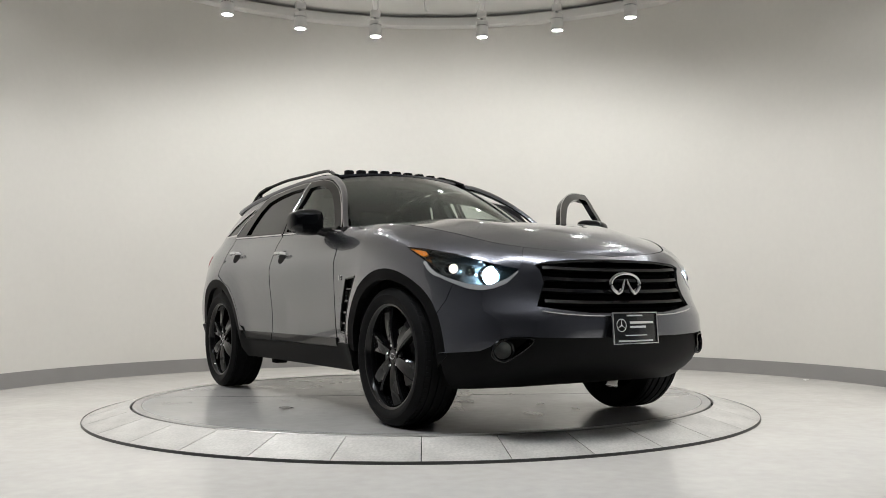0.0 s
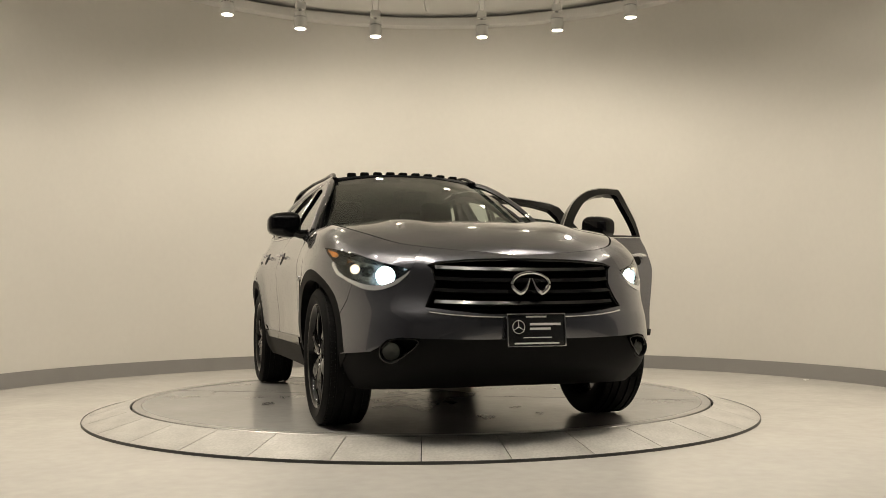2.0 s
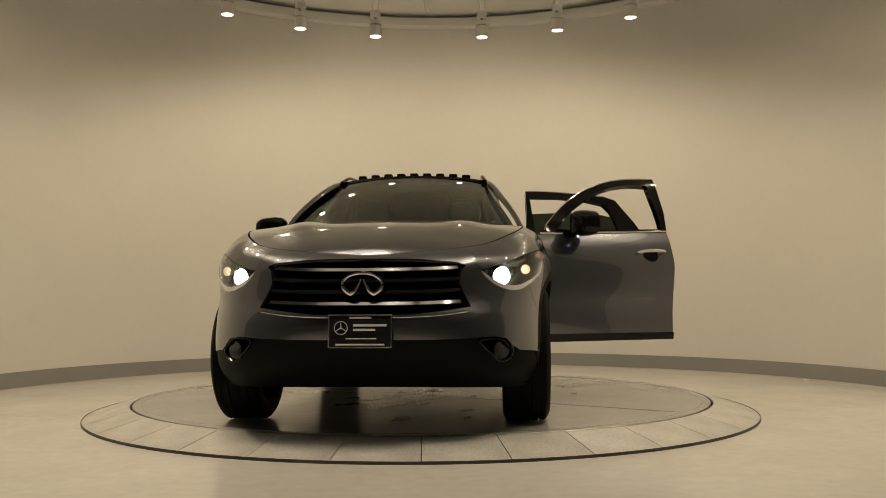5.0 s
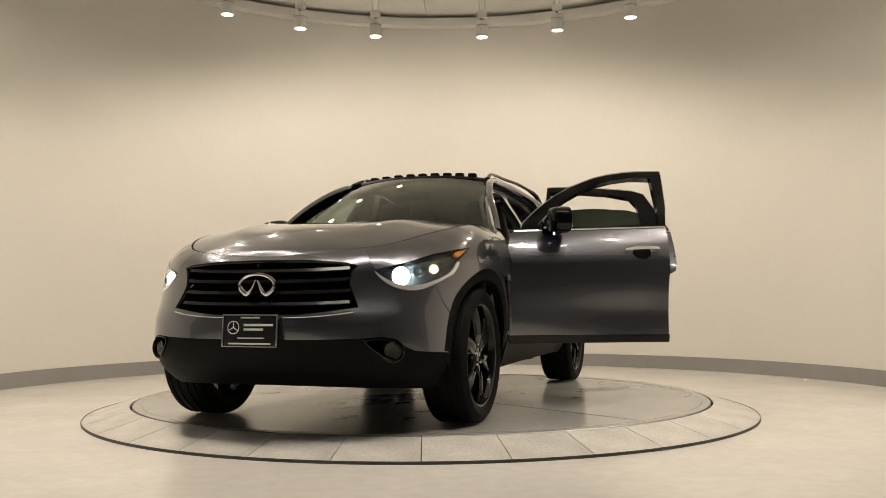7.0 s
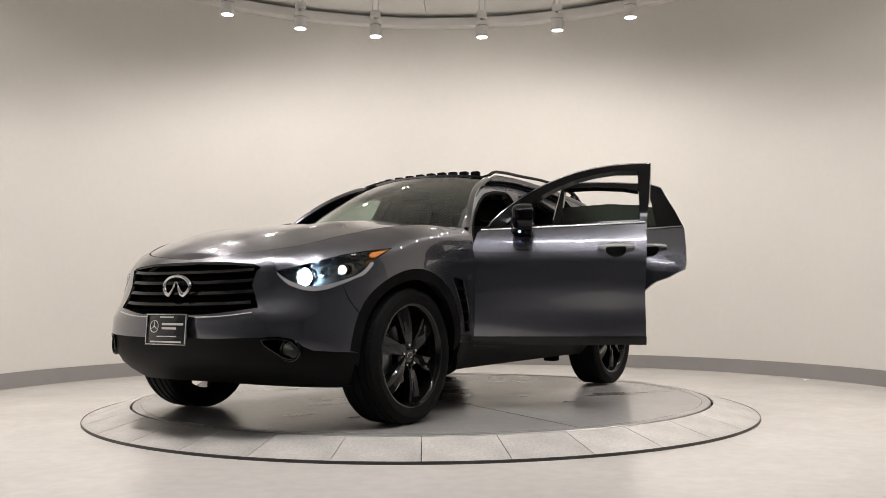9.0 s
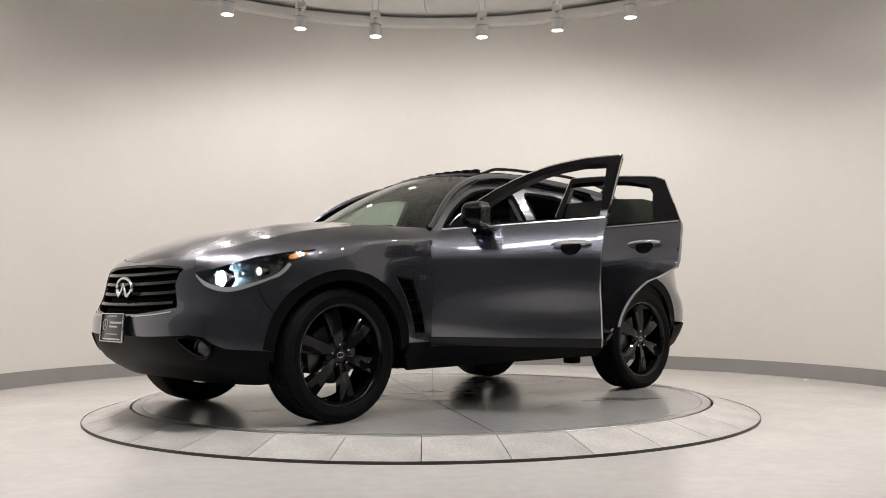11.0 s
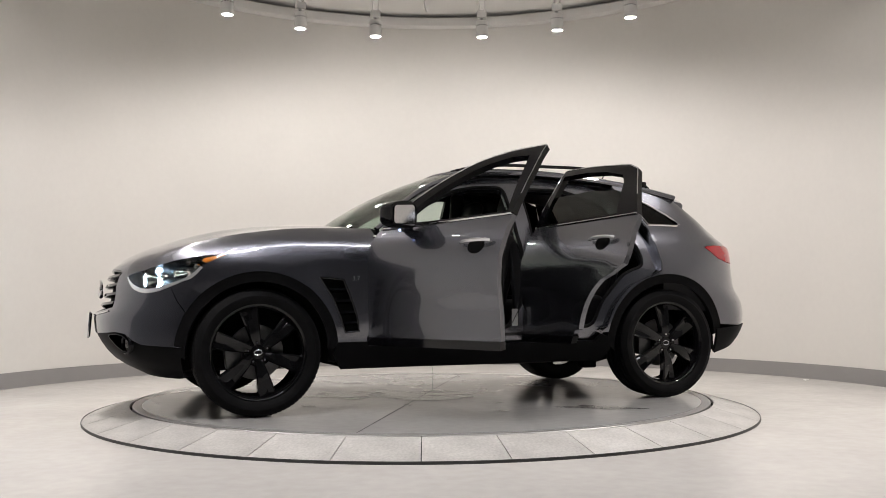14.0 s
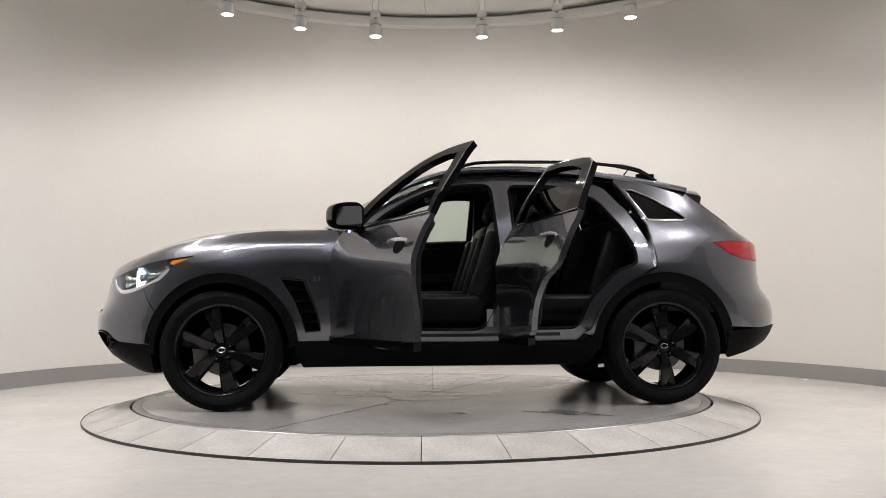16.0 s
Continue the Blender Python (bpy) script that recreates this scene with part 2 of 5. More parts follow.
def spotlight():
    """One ceiling spotlight, its face at the origin looking down, its stem going up."""
    s = group_of("spotlight", "white cylindrical ceiling spotlight on a short stem", "spotlight", "spotlights round the turntable")
    bm = bmesh.new()
    lathe(bm, [(0.052, 0.004), (0.058, 0.0), (0.063, 0.0), (0.065, 0.003), (0.065, 0.118), (0.061, 0.120), (0.061, 0.128), (0.065, 0.130), (0.065, 0.165), (0.060, 0.172), (0.0, 0.172)], 28)
    part("housing", bm, M_WHITE, s)
    bm = bmesh.new()
    lathe(bm, [(0.0, 0.006), (0.052, 0.006)], 28)
    f = part("lamp_face", bm, M_LAMP, s, "glowing lamp face")
    for i in range(14):
        bm = bmesh.new()
        box(bm, (-0.008, 0.0605, 0.1205), (0.008, 0.0625, 0.1275))
        part("slot", bm, M_DARKSLOT, s, smooth=False).matrix_basis = pose(0, 0, 0, 0, 0, 360 / 14 * i)
    bm = bmesh.new()
    tube(bm, [(0, 0, 0.165), (0, 0, 0.20), (0.01, 0, 0.215)], 0.017, 10)
    part("joint", bm, M_STEEL, s)
    bm = bmesh.new()
    box(bm, (-0.052, -0.03, 0.21), (0.052, 0.03, 0.285), 0.008)
    part("adapter_box", bm, M_WHITE, s)
    for x in (-0.03, 0.03):
        bm = bmesh.new()
        tube(bm, [(x, 0, 0.28), (x, 0, CEIL_Z - 3.535)], 0.008, 8)
        part("stem", bm, M_WHITE, s)
    bm = bmesh.new()
    box(bm, (-0.07, -0.04, CEIL_Z - 3.535 - 0.03), (0.07, 0.04, CEIL_Z - 3.535), 0.008)
    part("canopy", bm, M_WHITE, s)
    return s


def spotlights():
    first = None
    for i, (a, side) in enumerate(itertools.product(LAMP_ANGLES, (1, -1))):
        w = 90 + side * a + 0.9
        at = (3.02 * math.cos(radians(w)) + 0.118, 3.02 * math.sin(radians(w)), 3.535)
        m = pose(*at, 0, 0, w + 90)
        if first is None:
            first = spotlight()
            first.matrix_basis = m
        else:
            copy_thing(first, m)
        li = bpy.data.lights.new("spot", "SPOT")
        li.energy, li.spot_size, li.spot_blend, li.shadow_soft_size, li.color = (SPOT_POWER[i // 2], radians(SPOT_ANGLE[i // 2]), 1.0, 0.05, (1.0, 0.955, 0.895))
        lamp = new("spot", li)
        tilt = SPOT_TILT[i // 2]
        target = Vector((at[0] * (1 + tilt), at[1] * (1 + tilt), 0))
        lamp.matrix_basis = look(Vector(at) + Vector((0, 0, -0.012)), target)


SPOT_POWER = [55, 72, 72, 72, 82, 100, 110, 105, 105, 105, 105]
SPOT_ANGLE = [164, 160, 150, 130, 122, 105, 95, 85, 80, 80, 80]
SPOT_TILT = [1.2, 0.45, 0.10, -0.05, -0.08, -0.1, -0.1, -0.06, -0.05, -0.05, -0.05]

room()
PLATFORM = turntable()
spotlights()
# ---- the car's form: x forward, y to its left, z up, origin on the deck between the axles ----
def curve(xs, ys):
    """A smooth curve through knots, without overshoot."""
    xs, ys = np.array(xs, float), np.array(ys, float)
    h = np.diff(xs)
    d = np.diff(ys) / h
    g = np.empty(len(xs))
    g[0], g[-1] = d[0], d[-1]
    for i in range(1, len(xs) - 1):
        g[i] = 0.0 if d[i - 1] * d[i] <= 0 else 2 * d[i - 1] * d[i] / (d[i - 1] + d[i])

    def f(x):
        x = np.clip(np.asarray(x, float), xs[0], xs[-1])
        i = np.clip(np.searchsorted(xs, x) - 1, 0, len(h) - 1)
        t = (x - xs[i]) / h[i]
        return ys[i] * (1 + 2 * t) * (1 - t) ** 2 + g[i] * h[i] * t * (1 - t) ** 2 + ys[i + 1] * t * t * (3 - 2 * t) - g[i + 1] * h[i] * t * t * (1 - t)
    return f


XS, XR, NR = 1.15, -1.40, 3.3
AXLE, TYRE_R = 1.4425, 0.386
S_MID = XS + 1.0
half_width = curve([-1.4, -0.95, -0.4, 0.3, 0.8, 1.15], [0.955, 0.938, 0.932, 0.932, 0.942, 0.96])
inset = curve([0.18, 0.27, 0.36, 0.45, 0.55, 0.66, 0.80, 0.92, 1.02, 1.10, 1.16, 1.25, 1.35, 1.45, 1.53, 1.59, 1.63],
              [0.16, 0.085, 0.045, 0.024, 0.010, 0.004, 0.0, 0.010, 0.032, 0.066, 0.105, 0.145, 0.20, 0.265, 0.315, 0.365, 0.42])
crown = curve([0.6, 0.85, 1.15, 1.38, 1.6, 1.8, 2.15], [1.155, 1.158, 1.150, 1.117, 1.057, 0.986, 0.926])
nose = curve([0.2, 0.26, 0.34, 0.44, 0.52, 0.60, 0.66, 0.72, 0.80, 0.88, 0.92, 1.2], [1.98, 2.12, 2.25, 2.33, 2.365, 2.37, 2.34, 2.318, 2.305, 2.29, 2.275, 2.05])
tail = curve([0.25, 0.36, 0.46, 0.56, 0.66, 0.80, 0.95, 1.06, 1.2, 1.36, 1.5], [-2.19, -2.30, -2.385, -2.42, -2.405, -2.31, -2.30, -2.30, -2.15, -1.98, -1.8])
hood_mid = curve([0.8, 1.1, 1.4, 1.7, 1.9, 2.05, 2.15, 2.22], [1.182, 1.185, 1.172, 1.137, 1.093, 1.040, 0.992, 0.95])


squareness = curve([0.2, 0.35, 0.5, 0.65, 0.8, 1.0], [3.7, 3.6, 3.2, 2.95, 2.75, 2.7])


def skin(s, z):
    """A point of the car's flank, left half, at the girth s (its x along the side, going on round the nose and the tail) and the height z."""
    s, z = np.asarray(s, float), np.asarray(z, float)
    s = np.where(s > S_MID, 2 * S_MID - s, s)
    zc = crown(np.maximum(s, 0.6))
    fwd = np.clip((s - 0.62) / 0.3, 0, 1)
    fwd = fwd * fwd * (3 - 2 * fwd)
    t = np.clip((z - (zc - 0.13)) / 0.13, 0, 0.999)
    roll = (1 - np.sqrt(1 - t * t)) * fwd
    w = half_width(s) - inset(np.where(s > 0.82, np.minimum(z, 1.16), z)) * (1 - 0.35 * fwd * np.clip((z - 0.9) / 0.2, 0, 1)) * (1 - 0.6 * np.clip((s - 0.9) / 0.5, 0, 1) * np.clip((0.6 - z) / 0.1, 0, 1)) - 0.10 * roll
    for ax in (AXLE, -AXLE):
        r = np.hypot(s - ax, z - TYRE_R)
        w = w + 0.022 * np.exp(-((r - 0.47) / 0.10) ** 2)
    w = w - 0.022 * np.exp(-((z - 0.60) / 0.14) ** 2) * np.clip(1 - np.abs(s + 0.1) / 0.95, 0, 1)
    w = w + 0.012 * np.exp(-((z - 0.93) / 0.07) ** 2) * np.clip((1.9 - np.abs(s)) / 0.4, 0, 1)
    q = np.sin(np.clip(s - XS, 0, 1) * math.pi / 2)
    xn = nose(z) - 0.05 * roll
    k = np.sin(np.clip(XR - s, 0, 1) * math.pi / 2)
    x = np.where(s > XS, XS + (xn - XS) * q, np.where(s < XR, XR + (tail(z) - XR) * k, s))
    y = w * np.where(s > XS, (1 - np.clip(q, 0, 1) ** squareness(z)) ** (1 / squareness(z)), np.where(s < XR, (1 - np.clip(k, 0, 1) ** NR) ** (1 / NR), 1.0))
    return np.stack([x, y, z + 0 * x], -1)


def skin_full(s, z):
    """The same, running on past the nose to the right half."""
    p = skin(s, z)
    p[..., 1] = np.where(np.asarray(s) > S_MID, -p[..., 1], p[..., 1])
    return p
def skin_normal(s, z, full=False):
    f = skin_full if full else skin
    s, z = np.asarray(s, float), np.asarray(z, float)
    e = 0.004
    a = f(s + e, z) - f(s - e, z)
    b = f(s, z + e) - f(s, z - e)
    n = np.cross(a, b)
    n /= np.maximum(np.linalg.norm(n, axis=-1, keepdims=True), 1e-9)
    c = f(s, z) - np.array([np.clip(np.mean(f(s, z)[..., 0]), -1.2, 1.0), 0, 0.6])
    flip = np.sign(np.sum(n * c, axis=-1, keepdims=True))
    return n * np.where(flip == 0, 1, flip)


def s_of(x, z):
    """The girth at which the flank has this x at the height z."""
    if x > XS:
        return XS + math.asin(min(1, (x - XS) / (float(nose(z)) - XS))) * 2 / math.pi
    if x < XR:
        return XR - math.asin(min(1, (x - XR) / (float(tail(z)) - XR))) * 2 / math.pi
    return x


def arc_points(ax, r, a0, a1, n=18, zmin=0.2):
    """Points of a wheel arch round the axle at ax, as (s, z)."""
    out = []
    for i in range(n + 1):
        a = radians(a0 + (a1 - a0) * i / n)
        x, z = ax + r * math.cos(a), max(TYRE_R + r * math.sin(a), zmin)
        out.append((s_of(x, z), z))
    return out


def resample(poly, step):
    out = []
    for (a, b), (c, d) in zip(poly, poly[1:] + poly[:1]):
        n = max(1, int(math.hypot(c - a, d - b) / step + 0.5))
        out += [(a + (c - a) * i / n, b + (d - b) * i / n) for i in range(n)]
    return out


def resample_open(line, step):
    out = []
    for (a, b), (c, d) in zip(line, line[1:]):
        n = max(1, int(math.hypot(c - a, d - b) / step + 0.5))
        out += [(a + (c - a) * i / n, b + (d - b) * i / n) for i in range(n)]
    return out + [line[-1]]


def area(poly):
    return sum(a * d - c * b for (a, b), (c, d) in zip(poly, poly[1:] + poly[:1])) / 2


def shrink(poly, g):
    """The outline moved inward by g."""
    if area(poly) < 0:
        poly = poly[::-1]
    out = []
    n = len(poly)
    for i in range(n):
        p, q, r = Vector(poly[i - 1]), Vector(poly[i]), Vector(poly[(i + 1) % n])
        u, v = (q - p), (r - q)
        if u.length < 1e-6 or v.length < 1e-6:
            out.append(tuple(q))
            continue
        u.normalize(), v.normalize()
        m = Vector((-u.y - v.y, u.x + v.x))
        k = max(0.35, m.length_squared / 2)
        out.append(tuple(q + m * (g / k)))
    return out


def inside(poly, pts):
    pts = np.asarray(pts)
    c = np.zeros(len(pts), bool)
    x, y = pts[:, 0], pts[:, 1]
    for (a, b), (d, e) in zip(poly, poly[1:] + poly[:1]):
        if b != e:
            c ^= ((b > y) != (e > y)) & (x < (d - a) * (y - b) / (e - b) + a)
    return c


def rounded(poly, r=0.02, n=3):
    """The outline with its corners rounded off."""
    out = []
    m = len(poly)
    for i in range(m):
        p, q, t = Vector(poly[i - 1]), Vector(poly[i]), Vector(poly[(i + 1) % m])
        a, b = p - q, t - q
        k = min(r, a.length * 0.45, b.length * 0.45)
        s, e = q + a.normalized() * k, q + b.normalized() * k
        for j in range(n + 1):
            u = j / n
            out.append(tuple(s * (1 - u) ** 2 + q * 2 * u * (1 - u) + e * u * u))
    return out


def panel_bm(poly, holes=(), side=1, full=False, thick=0.012, off=0.0, step=0.045, gap=0.0014, bulge=0.0):
    """A sheet that lies on the car's flank within an outline of (s, z), with thickness inward."""
    poly = shrink(poly, gap) if gap else list(poly)
    rings = [resample(poly, step * 0.6)] + [resample(list(h), step * 0.6) for h in holes]
    pts, edges = [], []
    for r in rings:
        k = len(pts)
        pts += r
        edges += [(k + i, k + (i + 1) % len(r)) for i in range(len(r))]
    lo, hi = np.min(rings[0], 0), np.max(rings[0], 0)
    gx, gz = np.meshgrid(np.arange(lo[0] + step / 2, hi[0], step), np.arange(lo[1] + step / 2, hi[1], step))
    g = np.stack([gx.ravel() + (np.arange(gx.size) // gx.shape[1] % 2) * step / 2, gz.ravel()], 1)
    if len(g):
        ok = inside(rings[0], g)
        for h in rings[1:]:
            ok &= ~inside(h, g)
        b = np.array(pts)
        d = np.min(np.hypot(g[:, None, 0] - b[None, :, 0], g[:, None, 1] - b[None, :, 1]), 1)
        pts = pts + [tuple(q) for q in g[ok & (d > step * 0.45)]]
    vs, _, fs, *_ = geometry.delaunay_2d_cdt([Vector(q) for q in pts], edges, [], 1, 1e-5)
    uv = np.array([(v.x, v.y) for v in vs])
    cen = np.array([uv[list(f)].mean(0) for f in fs])
    keep = inside(rings[0], cen)
    for h in rings[1:]:
        keep &= ~inside(h, cen)
    P = (skin_full if full else skin)(uv[:, 0], uv[:, 1])
    N = skin_normal(uv[:, 0], uv[:, 1], full)
    if bulge:
        b = np.array(rings[0])
        d = np.min(np.hypot(uv[:, None, 0] - b[None, :, 0], uv[:, None, 1] - b[None, :, 1]), 1)
        P = P + N * (bulge * np.clip(d / 0.03, 0, 1) ** 0.5)[:, None]
    A, B = P + N * off, P + N * (off - thick)
    flip = np.array([1, side, 1])
    bm = bmesh.new()
    va = [bm.verts.new(q) for q in A * flip]
    vb = [bm.verts.new(q) for q in B * flip]
    count = {}
    for f, k in zip(fs, keep):
        if not k:
            continue
        f = list(f)
        a, b, c = A[f[0]], A[f[1]], A[f[2]]
        if np.dot(np.cross(b - a, c - a), N[f[0]]) < 0:
            f = f[::-1]
        if side < 0:
            f = f[::-1]
        try:
            bm.faces.new([va[i] for i in f])
            bm.faces.new([vb[i] for i in f[::-1]])
        except ValueError:
            continue
        for i, j in zip(f, f[1:] + f[:1]):
            count[(i, j)] = 1
    for i, j in list(count):
        if (j, i) not in count:
            bm.faces.new((va[j], va[i], vb[i], vb[j]))
    bmesh.ops.delete(bm, geom=[v for v in bm.verts if not v.link_faces], context="VERTS")
    return bm


def panel(name, poly, mat, parent, label="", **kw):
    return part(name, panel_bm(poly, **kw), mat, parent, label)


def sheet(rows, thick=0.0, flip=False):
    """A sheet through a grid of points; with thickness along its normals."""
    bm = bmesh.new()
    vs = [[bm.verts.new(p) for p in r] for r in rows]
    for a, b in zip(vs, vs[1:]):
        for i in range(len(a) - 1):
            q = (a[i], a[i + 1], b[i + 1], b[i])
            try:
                bm.faces.new(q[::-1] if flip else q)
            except ValueError:
                pass
    bmesh.ops.remove_doubles(bm, verts=bm.verts, dist=1e-5)
    if thick:
        bm.normal_update()
        bmesh.ops.solidify(bm, geom=bm.faces[:], thickness=thick)
    return bm


def glass(name, tint, rough=0.0):
    m = bpy.data.materials.new(name)
    m.use_nodes = True
    nt = m.node_tree
    nt.nodes.remove(nt.nodes["Principled BSDF"])
    tr, gl = nt.nodes.new("ShaderNodeBsdfTransparent"), nt.nodes.new("ShaderNodeBsdfGlossy")
    mx, fr, pw, ad = (nt.nodes.new("ShaderNode" + k) for k in ("MixShader", "LayerWeight", "Math", "Math"))
    tr.inputs[0].default_value = (*tint, 1)
    gl.inputs["Roughness"].default_value = rough
    fr.inputs[0].default_value = 0.5
    pw.operation, ad.operation = "POWER", "MULTIPLY_ADD"
    pw.inputs[1].default_value = 4.0
    ad.inputs[1].default_value, ad.inputs[2].default_value = 0.9, 0.045
    nt.links.new(fr.outputs["Facing"], pw.inputs[0])
    nt.links.new(pw.outputs[0], ad.inputs[0])
    nt.links.new(ad.outputs[0], mx.inputs[0])
    nt.links.new(tr.outputs[0], mx.inputs[1])
    nt.links.new(gl.outputs[0], mx.inputs[2])
    nt.links.new(mx.outputs[0], nt.nodes["Material Output"].inputs[0])
    return m
# ---- the car ----
G_CLEAR = glass("clear_glass", (0.90, 0.93, 0.91))
G_SCREEN = glass("windscreen_glass", (0.80, 0.86, 0.82))
G_TINT = glass("tinted_glass", (0.16, 0.19, 0.17))
G_PRIVACY = glass("privacy_glass", (0.05, 0.055, 0.055))
M_XENON = material("xenon_lens", (1, 1, 1), 0.3, emit=(0.55, 0.78, 1.0), strength=260.0)
# the bowl's uneven reflections are put into its colour as noise
M_BOWL = material("headlight_bowl", (0.50, 0.51, 0.53), 0.20, metal=0.9, vary=0.35, scale=26)
M_PARK = material("position_lamp", (0.04, 0.035, 0.035), 0.1, emit=(1.0, 0.80, 0.70), strength=2.5)
M_AMBER = material("amber_lens", (0.75, 0.22, 0.02), 0.15, coat=1.0, vary=0.15, scale=90, emit=(1.0, 0.3, 0.02), strength=0.12)
M_RED = material("red_lens", (0.24, 0.006, 0.010), 0.12, coat=0.4, vary=0.2, scale=40, emit=(1.0, 0.02, 0.03), strength=0.08)
M_LETTER = material("pale_print", (0.6, 0.6, 0.58), 0.5)
M_PLATE = material("plate_black", (0.012, 0.012, 0.013), 0.25, coat=0.5)
M_STICKER = material("paper_label", (0.36, 0.36, 0.35), 0.6, vary=0.2, scale=120)
M_SILVER = material("bright_silver", (0.86, 0.86, 0.88), 0.16, metal=0.7, coat=0.5)
M_BLUE = material("blue_lamp", (0.5, 0.6, 1), 0.3, emit=(0.45, 0.55, 1.0), strength=5.0)

CAR = group_of("car", "dark grey metallic sport utility car with two doors open", "car")

belt = curve([-1.7, -1.2, -0.4, 0.3, 0.8], [1.215, 1.20, 1.175, 1.15, 1.125])
rail_z = curve([-1.86, -1.6, -1.3, -0.9, -0.55, -0.25, -0.03, 0.18, 0.37, 0.53, 0.65, 0.70], [1.42, 1.475, 1.535, 1.588, 1.608, 1.600, 1.570, 1.502, 1.405, 1.285, 1.175, 1.14])
HEADLIGHT = [(1.858, 0.852), (1.833, 0.818), (1.797, 0.786), (1.752, 0.768), (1.700, 0.772), (1.64, 0.796), (1.585, 0.823), (1.548, 0.855), (1.52, 0.91), (1.43, 0.985), (1.525, 0.968), (1.64, 0.938), (1.755, 0.887)]
GRILLE_L = [(S_MID, 0.622), (2.08, 0.626), (1.99, 0.645), (1.92, 0.662), (1.928, 0.72), (1.937, 0.785), (1.925, 0.85), (1.908, 0.872), (1.935, 0.889), (2.05, 0.904), (S_MID, 0.908)]
FOG = [(1.93, 0.498), (1.88, 0.507), (1.825, 0.498), (1.797, 0.445), (1.812, 0.41), (1.85, 0.39), (1.885, 0.402), (1.915, 0.45)]
VENT = [(1.075, 0.838), (0.925, 0.825), (0.865, 0.68), (0.838, 0.60), (0.818, 0.505), (0.912, 0.498), (0.945, 0.60), (0.987, 0.70)]
ARCH_R, ARCH_IN = 0.487, 0.425


def mirror_s(poly):
    return [(2 * S_MID - s, z) for s, z in poly]


def rail_line(a, b, n, dy=0.0, dz=0.0):
    xs = np.linspace(a, b, n)
    z = rail_z(xs)
    p = skin(np.minimum(xs, 0.6), z)
    p[:, 0] = xs
    return [(q[0], q[1] + dy, q[2] + dz) for q in p]


def front_end():
    # fenders, each with openings for headlight and vent
    fender = [(0.755, 0.435), (0.93, 0.435)] + arc_points(AXLE, ARCH_R, 174, 30, 20) + [(1.60, 0.70)] + HEADLIGHT[5:13] + HEADLIGHT[:1]
    top = [(s, float(crown(s)) - 0.001) for s in np.linspace(1.875, 0.72, 24)]
    fender += [(1.868, 0.89)] + top + [(0.705, 1.125), (0.745, 0.98)]
    front = arc_points(AXLE, ARCH_R, 29.5, 5.5, 5)[::-1]
    cover = [(1.578, 0.422), (1.75, 0.44), (1.785, 0.465), (1.812, 0.503), (1.87, 0.515), (1.94, 0.508), (2.05, 0.502), (S_MID, 0.50)]
    half = [(s, float(crown(s)) - 0.001) for s in np.linspace(S_MID, 1.875, 12)] + [(1.868, 0.89)] + HEADLIGHT[:6] + [(1.602, 0.70)] + front[::-1] + cover[:-1]
    whole = half + [(2 * S_MID - s, z) for s, z in (cover[-1:] + half[::-1])][:-1]
    grille = GRILLE_L + mirror_s(GRILLE_L)[::-1][1:-1]
    panel("front_bumper", whole, M_PAINT, CAR, "grey painted bumper round the grille", holes=[grille], full=True, thick=0.015, step=0.04, gap=0.0004)
    for side in (1, -1):
        panel("front_fender", fender, M_PAINT, CAR, holes=[VENT], side=side, step=0.04, gap=0.0005)
    # black lower bumper with openings for the fog lamps
    lower = [(S_MID, 0.236), (2.0, 0.232), (1.85, 0.228), (1.76, 0.226), (1.68, 0.235)] + [p for p in arc_points(AXLE, ARCH_IN + 0.02, -18, 5, 4)]
    low = lower + cover
    lowfull = low + [(2 * S_MID - s, z) for s, z in low[::-1]][1:-1]
    ob = panel("lower_bumper", lowfull, M_PLASTIC, CAR, "black plastic lower bumper", holes=[FOG, mirror_s(FOG)], full=True, thick=0.02, off=-0.008, gap=0.001)
    # grille
    gr = part("grille", panel_bm(grille, full=True, off=-0.055, thick=0.01, gap=-0.004), M_CAVITY, CAR, "black grille with horizontal bars")
    for z, w in ((0.872, 0.0), (0.815, 0.0), (0.758, 0.0), (0.702, 0.01)):
        a = 1.935 + w
        ss = np.linspace(a, 2 * S_MID - a, 40)
        rows = []
        for dz, off in ((-0.015, -0.05), (-0.017, -0.018), (-0.011, -0.006), (0.004, -0.010), (0.013, -0.05)):
            dip = -0.016 * (1 - ((ss - S_MID) / 0.25) ** 2)
            p = skin_full(ss, z + dz + dip) + skin_normal(ss, z + dz + dip, True) * off
            rows.append([tuple(q) for q in p])
        part("grille_bar", sheet(rows, 0.002), M_BAR, gr)
    bm = bmesh.new()
    loop = resample(grille, 0.03)
    q = np.array(loop)
    P = skin_full(q[:, 0], q[:, 1]) + skin_normal(q[:, 0], q[:, 1], True) * -0.012
    pts = [tuple(v) for v in P]
    tube(bm, pts + pts[:1], 0.009, 8, cap=False)
    part("grille_frame", bm, M_BAR, gr, "gloss black grille surround")
    # added chrome strip stands in for highlight lines on the ledge below the grille
    bm = bmesh.new()
    ss = np.linspace(1.935, 2 * S_MID - 1.935, 40)
    zz = 0.655 - 0.038 * (1 - ((ss - S_MID) / 0.25) ** 2)
    tube(bm, [tuple(v) for v in skin_full(ss, zz - 0.006) + skin_normal(ss, zz, True) * 0.001], 0.0045, 8)
    part("chrome_lip", bm, M_CHROME, gr, "thin chrome strip standing for highlights under the grille")
    # emblem: an oval ring with two converging bars
    bm = bmesh.new()
    c = Vector((2.330, 0, 0.775))
